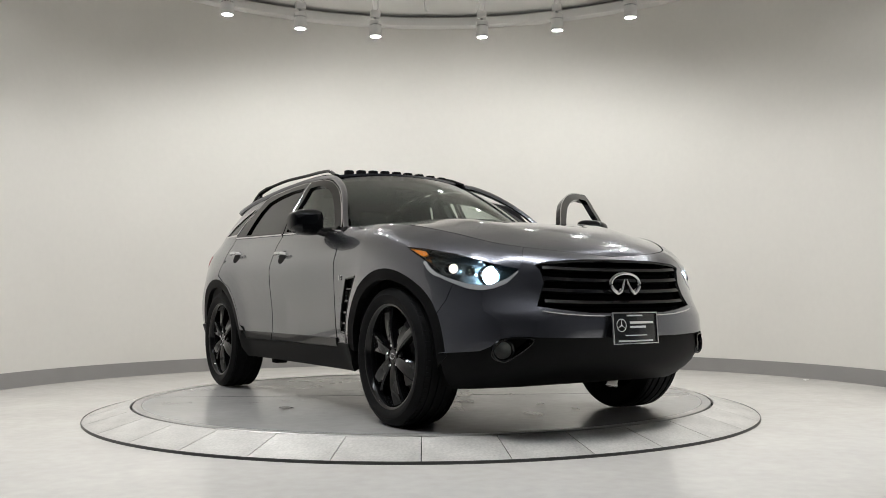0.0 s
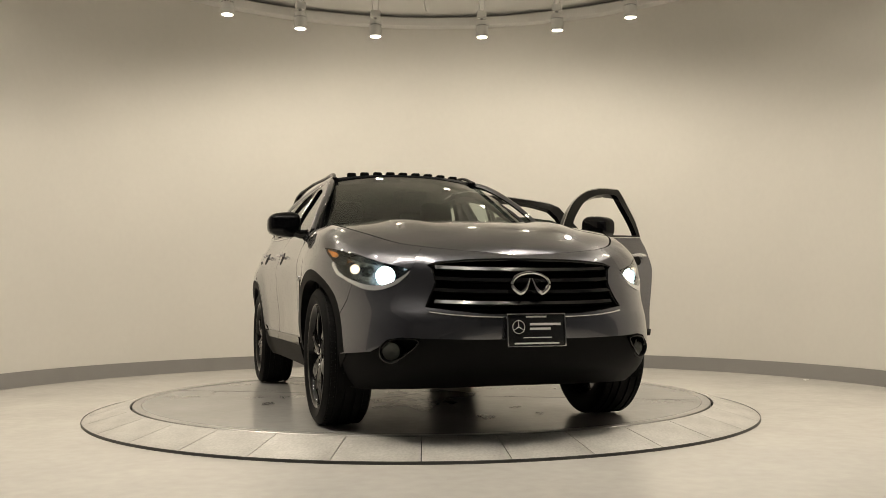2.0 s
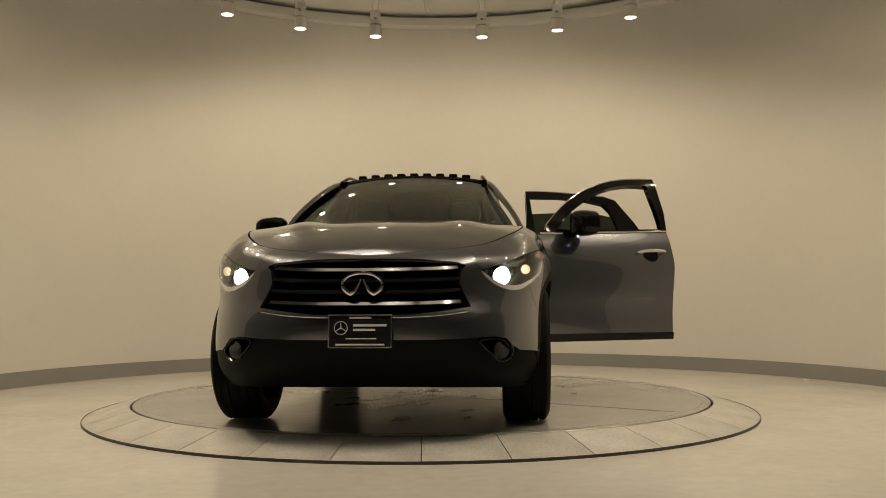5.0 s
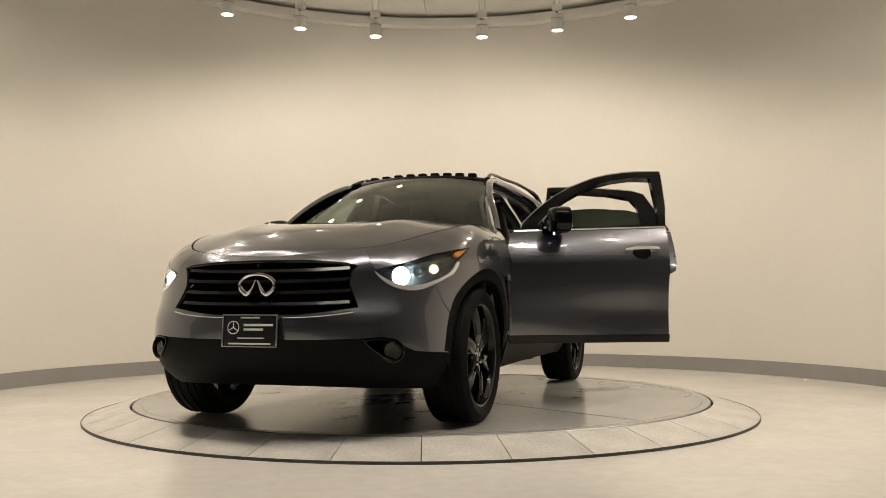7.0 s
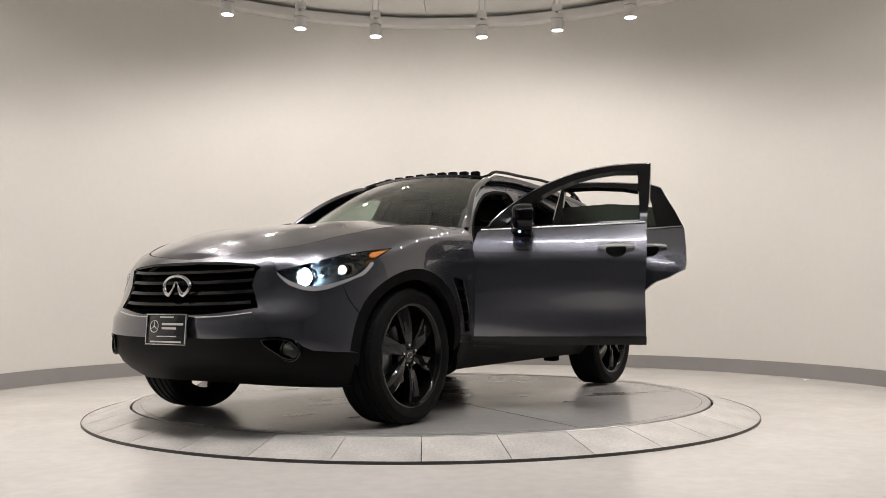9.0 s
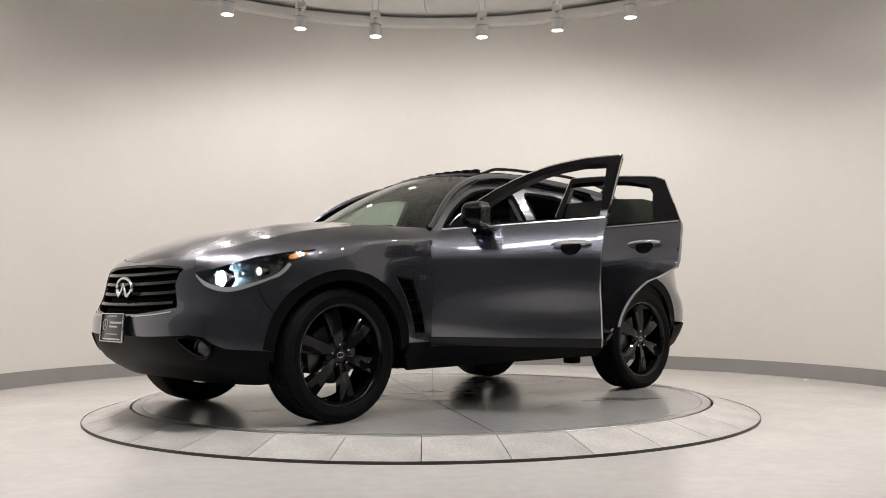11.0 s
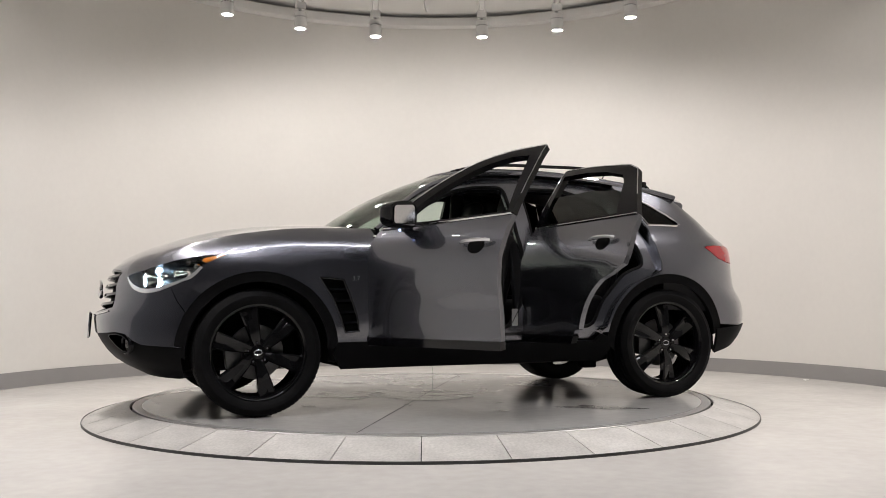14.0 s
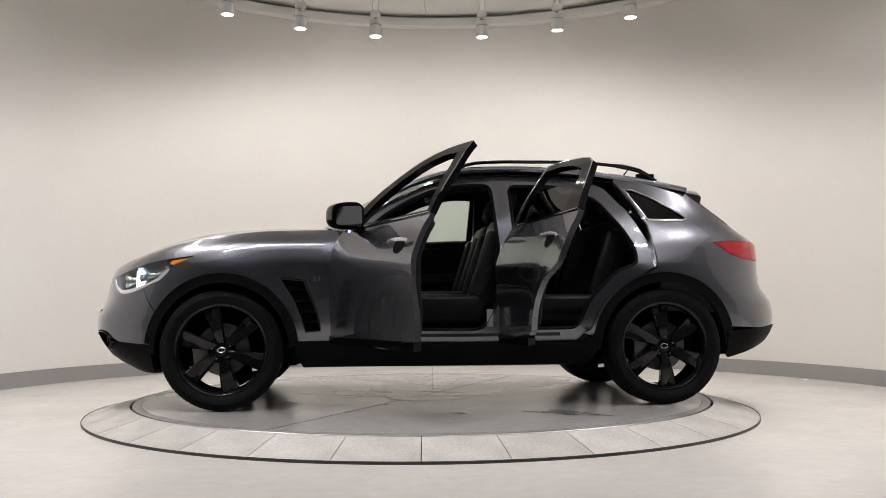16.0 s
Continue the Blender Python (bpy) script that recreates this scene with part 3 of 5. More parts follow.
    for y in (1, -1):
        pts, rad = [], []
        for i in range(19):
            a = radians(90 - 146 * i / 18)
            pts.append((c.x + 0.002 - 0.006 * abs(math.cos(a)), y * 0.100 * math.cos(a), c.z + 0.056 * math.sin(a)))
            rad.append(0.0085 + 0.0055 * (i / 18) ** 2)
        for i in range(1, 8):
            u = i / 7
            pts.append((c.x + 0.004, y * (0.056 - 0.050 * u ** 0.8), c.z - 0.0464 + 0.074 * u - 0.012 * math.sin(math.pi * u)))
            rad.append(0.014 - 0.011 * u)
        tube(bm, pts, rad, 8)
    part("emblem", bm, M_CHROME, CAR, "chrome oval emblem")
    # dealer plate with unreadable print as bars
    bm = bmesh.new()
    T = Matrix.Translation((2.397, 0.0, 0.547)) @ Matrix.Rotation(radians(-4), 4, "Y")
    box(bm, (-0.012, -0.152, -0.076), (0.0, 0.152, 0.076), 0.004)
    bmesh.ops.transform(bm, matrix=T, verts=bm.verts)
    pl = part("dealer_plate", bm, M_PLATE, CAR, "black dealer plate in a chrome frame")
    bm = bmesh.new()
    for lo, hi in (((-0.004, -0.158, 0.076), (0.006, 0.158, 0.083)), ((-0.004, -0.158, -0.083), (0.006, 0.158, -0.077)), ((-0.004, -0.158, -0.077), (0.006, -0.150, 0.076)), ((-0.004, 0.150, -0.077), (0.006, 0.158, 0.076))):
        box(bm, lo, hi, 0.002)
    bmesh.ops.transform(bm, matrix=T, verts=bm.verts)
    part("plate_frame", bm, M_CHROME, pl, "chrome plate frame")
    for y0, y1, z0, z1, m in ((-0.055, 0.055, 0.061, 0.069, M_LETTER), (-0.12, 0.12, -0.070, -0.062, M_LETTER), (-0.035, 0.13, 0.022, 0.034, M_LETTER), (-0.035, 0.075, 0.0, 0.011, M_LETTER), (-0.07, 0.08, -0.040, -0.035, M_LETTER)):
        bm = bmesh.new()
        box(bm, (0.0005, y0, z0), (0.002, y1, z1))
        bmesh.ops.transform(bm, matrix=T, verts=bm.verts)
        part("print_bar", bm, m, pl, smooth=False)
    bm = bmesh.new()
    tube(bm, [(0.002, -0.095 + 0.032 * math.cos(a), 0.015 + 0.032 * math.sin(a)) for a in np.linspace(0, 2 * math.pi, 25)], 0.002, 6, cap=False)
    for a in (90, 210, 330):
        tube(bm, [(0.002, -0.095, 0.015), (0.002, -0.095 + 0.03 * math.cos(radians(a)), 0.015 + 0.03 * math.sin(radians(a)))], [0.003, 0.001], 6)
    bmesh.ops.transform(bm, matrix=T, verts=bm.verts)
    part("round_mark", bm, M_LETTER, pl)


def headlight(side):
    hl = panel("headlight", rounded(HEADLIGHT, 0.02), M_BOWL, CAR, "xenon headlight with clear cover, lit bluish white", side=side, off=-0.075, thick=0.01, gap=-0.004, step=0.03)
    P = np.array(resample(rounded(HEADLIGHT, 0.02), 0.02))
    a = skin(P[:, 0], P[:, 1])
    N = skin_normal(P[:, 0], P[:, 1])
    f = np.array([1, side, 1])
    rows = [[tuple(v) for v in np.concatenate([q, q[:1]]) * f] for q in (a - N * 0.004, a - N * 0.08)]
    part("bezel", sheet(rows, 0.003), M_BLACK, hl)
    c = panel("cover", rounded(HEADLIGHT, 0.02), G_CLEAR, hl, "clear headlight cover", side=side, off=0.001, thick=0.003, gap=0.002, step=0.03)
    c.visible_shadow = False

    def lamp(s, z, r, depth, mat, name, label):
        p = skin(s, z) * f
        n = skin_normal(np.array([s]), np.array([z]))[0] * f
        aim = Matrix.Translation(Vector(p) - Vector(n) * depth) @ Matrix.Rotation(radians(side * 13), 4, "Z") @ Matrix.Rotation(radians(2.5), 4, "Y")
        bm = bmesh.new()
        lathe(bm, [(r * 1.32, -0.05), (r * 1.36, 0.012), (r * 1.28, 0.018), (r * 1.06, 0.008), (r * 1.02, -0.02)], 28, axis="X")
        bmesh.ops.transform(bm, matrix=aim, verts=bm.verts)
        part("lamp_ring", bm, M_CHROME, hl, "chrome lamp ring")
        bm = bmesh.new()
        lathe(bm, [(r * 1.04, -0.02), (r * 0.9, -0.004), (r * 0.6, 0.006), (0.0, 0.010)], 28, axis="X")
        bmesh.ops.transform(bm, matrix=aim, verts=bm.verts)
        part(name, bm, mat, hl, label)
    lamp(1.762, 0.826, 0.037, 0.030, M_XENON, "projector_lens", "glowing bluish projector lens")
    lamp(1.622, 0.866, 0.020, 0.034, M_PARK, "inner_lamp", "small warm inner lamp")
    # reflector ridges and the amber marker
    for k, (s, z, r) in enumerate(((1.695, 0.845, 0.026), (1.565, 0.905, 0.02))):
        p = skin(s, z) * f
        bm = bmesh.new()
        lathe(bm, [(r, 0.0), (r * 1.1, 0.02), (r * 0.5, -0.02), (0.0, -0.025)], 20, axis="X")
        bmesh.ops.transform(bm, matrix=Matrix.Translation(Vector(p) + Vector((-0.05, -side * 0.03, 0))) @ Matrix.Rotation(radians(side * 20), 4, "Z"), verts=bm.verts)
        part("reflector", bm, M_CHROME, hl, "chrome reflector bowl")
    amber = [(1.44, 0.980), (1.512, 0.925), (1.535, 0.940), (1.525, 0.960), (1.49, 0.970)]
    panel("marker_lens", rounded(amber, 0.012), M_AMBER, hl, "amber side marker lens", side=side, off=-0.008, thick=0.012, gap=0.003, step=0.02)
    # silver strip: the lamp's glow on the body edge, put into its colour
    low = resample_open(HEADLIGHT[:9], 0.02)
    low = [tuple(np.mean(low[max(0, i - 1):i + 2], 0)) for i in range(len(low))]
    wide = [0.024 * min(1, 0.25 + i / 4, 0.15 + (len(low) - 1 - i) / 12) for i in range(len(low))]
    strip = [(p[0] + 0.004, p[1] + 0.001) for p in low] + [(p[0] + 0.004 - (0.012 if i > len(low) - 6 else 0), p[1] - h) for i, (p, h) in reversed(list(enumerate(zip(low, wide))))]
    panel("lower_strip", strip, M_SILVER, hl, "silver strip standing for headlight glow on the body edge below", side=side, off=0.003, thick=0.01, gap=0.0, step=0.02)


def fog_lamp(side):
    f = np.array([1, side, 1])
    fl = panel("fog_lamp", rounded(FOG, 0.02), M_CAVITY, CAR, "round fog lamp in a black recess", side=side, off=-0.07, thick=0.01, gap=-0.004, step=0.03)
    P = np.array(resample(rounded(FOG, 0.02), 0.02))
    a, N = skin(P[:, 0], P[:, 1]), skin_normal(P[:, 0], P[:, 1])
    part("surround", sheet([[tuple(v) for v in np.concatenate([q, q[:1]]) * f] for q in (a + N * 0.004, a - N * 0.075)], 0.006), M_BLACK, fl)
    aim = Matrix.Translation(Vector(skin(1.84, 0.443) * f) + Vector((-0.016, -side * 0.012, 0))) @ Matrix.Rotation(radians(side * 22), 4, "Z")
    for name, prof, mat in (("ring", [(0.058, -0.04), (0.060, 0.012), (0.054, 0.018), (0.047, 0.010), (0.045, -0.02)], M_BLACK), ("lens", [(0.046, 0.004), (0.03, 0.010), (0, 0.013)], G_CLEAR), ("bulb_bowl", [(0.044, -0.004), (0.02, -0.025), (0, -0.03)], M_DULL)):
        bm = bmesh.new()
        lathe(bm, prof, 26, axis="X")
        bmesh.ops.transform(bm, matrix=aim, verts=bm.verts)
        part(name, bm, mat, fl)


def vent(side):
    v = panel("fender_vent", VENT, M_CAVITY, CAR, "black fender vent with slats", side=side, off=-0.03, thick=0.01, gap=-0.003, step=0.04)
    f = np.array([1, side, 1])
    q = np.array(resample(VENT, 0.03))
    bm = bmesh.new()
    pts = [tuple(p) for p in (skin(q[:, 0], q[:, 1]) + skin_normal(q[:, 0], q[:, 1]) * -0.003) * f]
    tube(bm, pts + pts[:1], 0.007, 6, cap=False)
    part("vent_frame", bm, M_BLACK, v)
    for z, a, b in ((0.76, 0.90, 1.02), (0.69, 0.875, 0.975), (0.62, 0.85, 0.945), (0.555, 0.835, 0.925)):
        ss = np.linspace(a, b, 6)
        rows = [[tuple(p) for p in (skin(ss, z + dz) + skin_normal(ss, ss * 0 + z) * o) * f] for dz, o in ((-0.012, -0.028), (0.0, -0.004), (0.010, -0.006), (0.008, -0.028))]
        part("slat", sheet(rows, 0.003), M_BLACK, v)


def top_surfaces():
    # bonnet
    ss = np.concatenate([np.linspace(0.70, XS, 10)[:-1], np.linspace(XS, S_MID, 26)])
    edge = skin(ss, crown(ss) + 0.0)
    xs_mid = 0.87 + (edge[:, 0] - 0.70) * (2.20 - 0.87) / (edge[-1, 0] - 0.70)
    rows = []
    for i in range(len(ss)):
        e = edge[i]
        row = []
        for q in np.linspace(0, 1, 15):
            x = e[0] + (xs_mid[i] - e[0]) * (1 - (1 - q) ** 2)
            y = e[1] * (1 - q)
            zm = float(hood_mid(xs_mid[i]))
            z = e[2] + (zm - e[2]) * (1 - (1 - q) ** 2.2) + 0.018 * math.exp(-((q - 0.42) / 0.13) ** 2) * min(1, max(0, (2.0 - x) / 0.4))
            row.append((x, y, z))
        rows.append(row + [(x, -y, z) for x, y, z in row[-2::-1]])
    part("bonnet", sheet(rows, 0.012), M_PAINT, CAR, "grey bonnet with raised edges")
    # roof between the rails
    xs = np.linspace(-0.10, -1.66, 28)
    rows = []
    for x, (_, y, z) in zip(xs, rail_line(-0.10, -1.66, 28)):
        row = [(x + (0.13 if x > -0.5 else 0.05) * max(0.0, min(1.0, (x + 0.8) / 0.8)) * (1 - (k / 8) ** 2), y * k / 8, z + 0.034 * (1 - (k / 8) ** 2.5)) for k in range(8, -1, -1)]
        rows.append(row + [(a, -b, c) for a, b, c in row[-2::-1]])
    part("roof", sheet(rows, 0.015), M_PAINT, CAR, "grey roof panel")
    rows = [[(x, y * 0.97, z - 0.035) for x, y, z in r] for r in rows]
    part("headliner", sheet(rows, -0.006), M_TRIM, CAR, "dark headliner")
    # windscreen
    n = 14
    low = [(0.625 + 0.26 * (1 - (k / n) ** 2), 0.755 * k / n, 1.150 + 0.030 * (1 - (k / n) ** 2)) for k in range(n, -n - 1, -1)]
    hi_y = rail_line(-0.09, -0.09, 1)[0][1] - 0.02
    high = [(-0.09 + 0.13 * (1 - (k / n) ** 2), hi_y * k / n, 1.576 + 0.034 * (1 - abs(k / n) ** 2.5)) for k in range(n, -n - 1, -1)]
    rows = []
    for j in range(13):
        t = j / 12
        rows.append([tuple(Vector(a).lerp(Vector(b), t) + Vector((0.035, 0, 0.03)) * (4 * t * (1 - t)) * (1 - 0.2 * abs(k - n) / n)) for k, (a, b) in enumerate(zip(low, high))])
    ws = part("windscreen", sheet(rows, 0.004), G_SCREEN, CAR, "greenish laminated windscreen")
    ws.visible_shadow = False
    bm = bmesh.new()
    tube(bm, [(x + 0.02, y, z - 0.012) for x, y, z in low], 0.02, 6)
    part("cowl", bm, M_PLASTIC, CAR, "black cowl below the windscreen")
    for y0, y1 in ((0.55, -0.02), (-0.05, -0.62)):
        bm = bmesh.new()
        tube(bm, [(0.90 - 0.22 * (y / 0.7) ** 2, y, 1.198 - 0.028 * (y / 0.7) ** 2) for y in np.linspace(y0, y1, 10)], 0.009, 6)
        part("wiper", bm, M_PLASTIC, CAR, "black wiper blade")
    # pillars and roof sides
    for side in (1, -1):
        bm = bmesh.new()
        pts = [(x, y * side, z) for x, y, z in rail_line(0.68, -1.70, 44, -0.012, 0.0)]
        tube(bm, pts, [0.018 + 0.011 * min(1, i / 14) for i in range(44)], 10, flat=0.85)
        part("roof_side", bm, M_PAINT, CAR, "grey windscreen pillar and roof edge")
    # tail: hatch, sloping rear window, spoiler
    edge_s = curve([0.94, 1.02, 1.10, 1.22, 1.37, 1.42], [-2.2, -2.14, -2.09, -1.97, -1.85, -1.82])
    rows, glassrows = [], []
    for z in (1.425, 1.40, 1.36, 1.31, 1.26, 1.21, 1.16, 1.10, 1.02, 0.94):
        e = skin(float(edge_s(z)), z)
        bow = 0.13 * (e[1] / 0.65)
        ks = [k / 8 for k in range(8, -9, -1)]
        rows.append([(e[0] - bow * (1 - k * k), e[1] * k, z) for k in ks])
        if 1.18 < z < 1.41:
            glassrows.append([(e[0] - bow * (1 - (0.86 * k) ** 2) - 0.012, e[1] * k * 0.86, z + 0.008) for k in ks])
    part("tailgate", sheet(rows, 0.012, flip=True), M_PAINT, CAR, "grey tailgate")
    part("rear_window", sheet(glassrows, 0.004), G_PRIVACY, CAR, "dark rear window")
    rows = []
    for k in np.linspace(-1, 1, 25):
        y = 0.57 * k
        b = 0.07 * (1 - k * k)
        c = 0.02 * (1 - abs(k) ** 2.5) - 0.03 * max(0, abs(k) - 0.86) / 0.14
        rows.append([(-1.50, y * 0.98, 1.497 + c), (-1.62, y, 1.490 + c), (-1.76 - b * 0.5, y, 1.476 + c), (-1.835 - b, y, 1.462 + c), (-1.85 - b, y, 1.447 + c), (-1.846 - b, y, 1.41 + c * 0.5), (-1.84 - b, y * 0.99, 1.372), (-1.74, y * 0.97, 1.368)])
    for i in (0, -1):
        mid = tuple(sum(p[j] for p in rows[i]) / 8 for j in range(3))
        rows.insert(0 if i == 0 else len(rows), [mid] * 8)
    part("spoiler", sheet(rows, 0.004, flip=True), M_PAINT, CAR, "grey roof spoiler")


FRONT_DOOR = [(0.740, 0.445), (-0.352, 0.445), (-0.348, 0.75), (-0.368, 1.10), (-0.395, 1.30), (-0.43, 1.592)] + [(x, float(rail_z(x)) - 0.012) for x in (-0.3, -0.18, -0.05, 0.05, 0.15, 0.25, 0.35, 0.45, 0.53, 0.60)] + [(0.655, 1.142), (0.694, 1.120), (0.733, 0.98), (0.743, 0.8)]
FRONT_GLASS = [(0.52, 1.170), (0.3, float(belt(0.3)) + 0.018), (-0.335, float(belt(-0.33)) + 0.018), (-0.345, 1.532), (-0.2, 1.535), (-0.06, 1.512), (0.06, 1.478), (0.18, 1.428), (0.28, 1.372), (0.38, 1.305), (0.47, 1.228)]
REAR_DOOR = [(-0.360, 0.445), (-0.865, 0.445), (-0.90, 0.50)] + arc_points(-AXLE, ARCH_R + 0.02, 14, 58, 8)[0:] + [(-1.26, 0.845), (-1.375, 0.905), (-1.385, 0.96), (-1.378, 1.07), (-1.362, 1.20), (-1.29, 1.34), (-1.235, 1.43), (-1.185, 1.517)] + [(x, float(rail_z(x)) - 0.016) for x in (-1.1, -1.0, -0.85, -0.7, -0.55)] + [(-0.438, 1.590), (-0.403, 1.30), (-0.376, 1.10), (-0.356, 0.75)]
REAR_GLASS = [(-0.455, float(belt(-0.45)) + 0.018), (-1.17, float(belt(-1.17)) + 0.018), (-1.145, 1.31), (-1.12, 1.42), (-1.07, 1.485), (-0.9, 1.525), (-0.7, 1.545), (-0.46, 1.545)]


def handle(parent, side, s, z):
    f = np.array([1, side, 1])
    # flat black oval: the shade of the painted grip recess, put into colour
    h = part("handle_cup", panel_bm([(s + 0.062 * math.cos(a), z - 0.012 + 0.046 * math.sin(a)) for a in np.linspace(0, 2 * math.pi, 21)[:-1]], side=side, off=0.0008, thick=0.004, gap=0, step=0.02), M_PLASTIC, parent, "flat black patch standing for the shade in the grip recess")
    bm = bmesh.new()
    ss = np.linspace(s - 0.115, s + 0.11, 16)
    zz = z + 0.004 - 0.03 * (ss - s)
    bow = np.sqrt(np.maximum(0, 1 - ((ss - s + 0.0025) / 0.120) ** 2))
    pts = (skin(ss, zz) + skin_normal(ss, zz) * (0.004 + 0.036 * bow)[:, None]) * f
    tube(bm, [tuple(p) for p in pts], [0.007 + 0.007 * b for b in bow], 10, flat=0.95)
    part("handle", bm, M_SILVER, parent, "chrome door handle")


def mirror(parent, side):
    bm = bmesh.new()
    r = bmesh.ops.create_uvsphere(bm, u_segments=24, v_segments=14, radius=1.0)
    for v in bm.verts:
        x, y, z = v.co
        sx = math.copysign(abs(x) ** 0.7, x)
        sy = math.copysign(abs(y) ** 0.62, y)
        sz = math.copysign(abs(z) ** 0.62, z)
        sx = max(sx, -0.35)
        v.co = Vector((0.380 + 0.120 * sx * (1 - 0.25 * max(0, sx)), side * (0.975 + 0.112 * sy), 1.210 + 0.084 * sz * (1 - 0.12 * sy)))
    if side < 0:
        bmesh.ops.reverse_faces(bm, faces=bm.faces)
    part("mirror_shell", bm, M_BLACK, parent, "gloss black mirror shell")
    bm = bmesh.new()
    out = rounded([(0.895, 1.13), (1.072, 1.137), (1.068, 1.245), (0.90, 1.258)], 0.025, 4)
    vs = [bm.verts.new((0.3345, side * (y - 0.01), z + 0.015)) for y, z in out]
    bm.faces.new(vs if side < 0 else vs[::-1])
    ex = bmesh.ops.extrude_face_region(bm, geom=bm.faces[:])
    bmesh.ops.translate(bm, verts=[v for v in ex["geom"] if isinstance(v, bmesh.types.BMVert)], vec=(-0.004, 0, 0))
    bmesh.ops.recalc_face_normals(bm, faces=bm.faces)
    part("mirror_glass", bm, M_CHROME, parent, "mirror glass", smooth=False)
    bm = bmesh.new()
    tube(bm, [(0.46, side * 0.80, 1.145), (0.44, side * 0.87, 1.142), (0.425, side * 0.92, 1.16)], [0.035, 0.03, 0.03], 10)
    part("mirror_arm", bm, M_BLACK, parent)


def door(kind, side, angle):
    outline, window, hinge, hx = (FRONT_DOOR, FRONT_GLASS, Vector((0.735, 0.885, 0)), -0.175) if kind == "front" else (REAR_DOOR, REAR_GLASS, Vector((-0.385, 0.875, 0)), -1.13)
    # painted skin below the belt, black frame round the window above it
    if kind == "front":
        poly = [(0.675, 1.140), (-0.374, float(belt(-0.4)) + 0.004)] + [q for q in FRONT_DOOR if q[1] > 1.2] + [(0.62, 1.172)]
    else:
        poly = [(-0.386, float(belt(-0.4)) + 0.004), (-1.357, float(belt(-1.35)) + 0.004)] + [q for q in REAR_DOOR if q[1] > 1.21]
    cut = [i for i, q in enumerate(outline) if q[1] > (1.13 if kind == "front" else 1.205)]
    low_skin = outline[:cut[0]] + [poly[1], poly[0]] + outline[cut[-1] + 1:]
    if kind == "rear":
        low_skin = [q for q in low_skin if not (q[0] > -0.41 and q[1] > 1.2)]
    d = panel(kind + "_door", low_skin, M_PAINT, CAR, "grey %s door with black window frame, %s" % (kind, "swung open" if angle else "closed"), side=side, thick=0.035, step=0.045)
    panel("window_frame", poly, M_BLACK, d, "gloss black window frame", holes=[shrink(window, 0.004)], side=side, off=0.0035, thick=0.042, gap=0.003, step=0.04)
    xs = np.linspace(poly[0][0] - 0.01, poly[1][0] + 0.01, 16)
    zb = np.interp(xs, [poly[1][0], poly[0][0]], [poly[1][1], poly[0][1]])
    bm = bmesh.new()
    tube(bm, [tuple(p) for p in (skin(xs, zb) + skin_normal(xs, zb) * 0.004) * np.array([1, side, 1])], 0.0065, 8)
    part("belt_strip", bm, M_CHROME, d, "thin chrome strip at the window sill")
    top = [q for q in poly[2:]]
    q = np.array(resample_open(top, 0.05))
    bm = bmesh.new()
    tube(bm, [tuple(p) for p in (skin(np.minimum(q[:, 0], 0.74), q[:, 1] - 0.008) + skin_normal(np.minimum(q[:, 0], 0.74), q[:, 1]) * 0.003) * np.array([1, side, 1])], 0.0032, 6)
    part("frame_strip", bm, M_CHROME, d, "thin bright strip on the window frame")
    # glass
    if side < 0:
        g = panel("window", window, G_SCREEN if kind == "front" else G_PRIVACY, d, "greenish front window" if kind == "front" else "dark tinted window", side=side, off=-0.012, thick=0.004, gap=-0.006, step=0.06)
        g.visible_shadow = False
    elif kind == "rear":
        w = [(-0.455, 1.19), (-1.17, 1.21), (-1.145, 1.31), (-1.135, 1.36), (-1.05, 1.385), (-0.8, 1.405), (-0.46, 1.39)]
        g = panel("window", w, G_TINT, d, "tinted window half lowered", side=side, off=-0.012, thick=0.004, gap=-0.006, step=0.06)
        g.visible_shadow = False
    # lower cladding
    if kind == "front":
        clad = [(0.75, 0.415), (-0.352, 0.415), (-0.355, 0.468), (0.75, 0.468)]
    else:
        clad = [(-0.362, 0.415), (-0.855, 0.415), (-0.895, 0.468), (-0.362, 0.468)]
    panel("lower_moulding", clad, M_BLACK, d, "black moulding along the door's lower edge", side=side, off=0.012, thick=0.045, gap=0.0022, step=0.04)
    # inner trim
    if kind == "front":
        trim = [(0.70, 0.50), (-0.30, 0.50), (-0.335, 0.8), (-0.345, 1.165), (0.3, 1.145), (0.66, 1.13), (0.69, 0.95)]
        arm = [(0.45, 0.80), (-0.25, 0.84), (-0.25, 0.93), (0.30, 0.90), (0.45, 0.86)]
        low = [(0.6, 0.53), (-0.15, 0.53), (-0.22, 0.66), (0.56, 0.66)]
    else:
        trim = [(-0.42, 0.50), (-0.83, 0.50), (-0.93, 0.66), (-1.06, 0.82), (-1.24, 0.90), (-1.30, 1.0), (-1.27, 1.19), (-0.44, 1.165)]
        arm = [(-0.5, 0.82), (-1.1, 0.88), (-1.12, 0.96), (-0.6, 0.92), (-0.5, 0.89)]
        low = [(-0.48, 0.53), (-0.8, 0.53), (-0.86, 0.64), (-0.48, 0.66)]
    panel("door_trim", rounded(trim, 0.03), M_TRIM, d, "black inner door trim", side=side, off=-0.036, thick=0.035, gap=0.0, step=0.06)
    panel("armrest", rounded(arm, 0.02), M_LEATHER, d, "padded armrest", side=side, off=-0.07, thick=0.055, gap=0.0, step=0.05)
    panel("door_pocket", rounded(low, 0.02), M_DOORIN, d, "grey door pocket", side=side, off=-0.07, thick=0.03, gap=0.0, step=0.05)
    f = np.array([1, side, 1])
    q = np.array(resample(shrink(rounded(trim, 0.03), -0.012), 0.04))
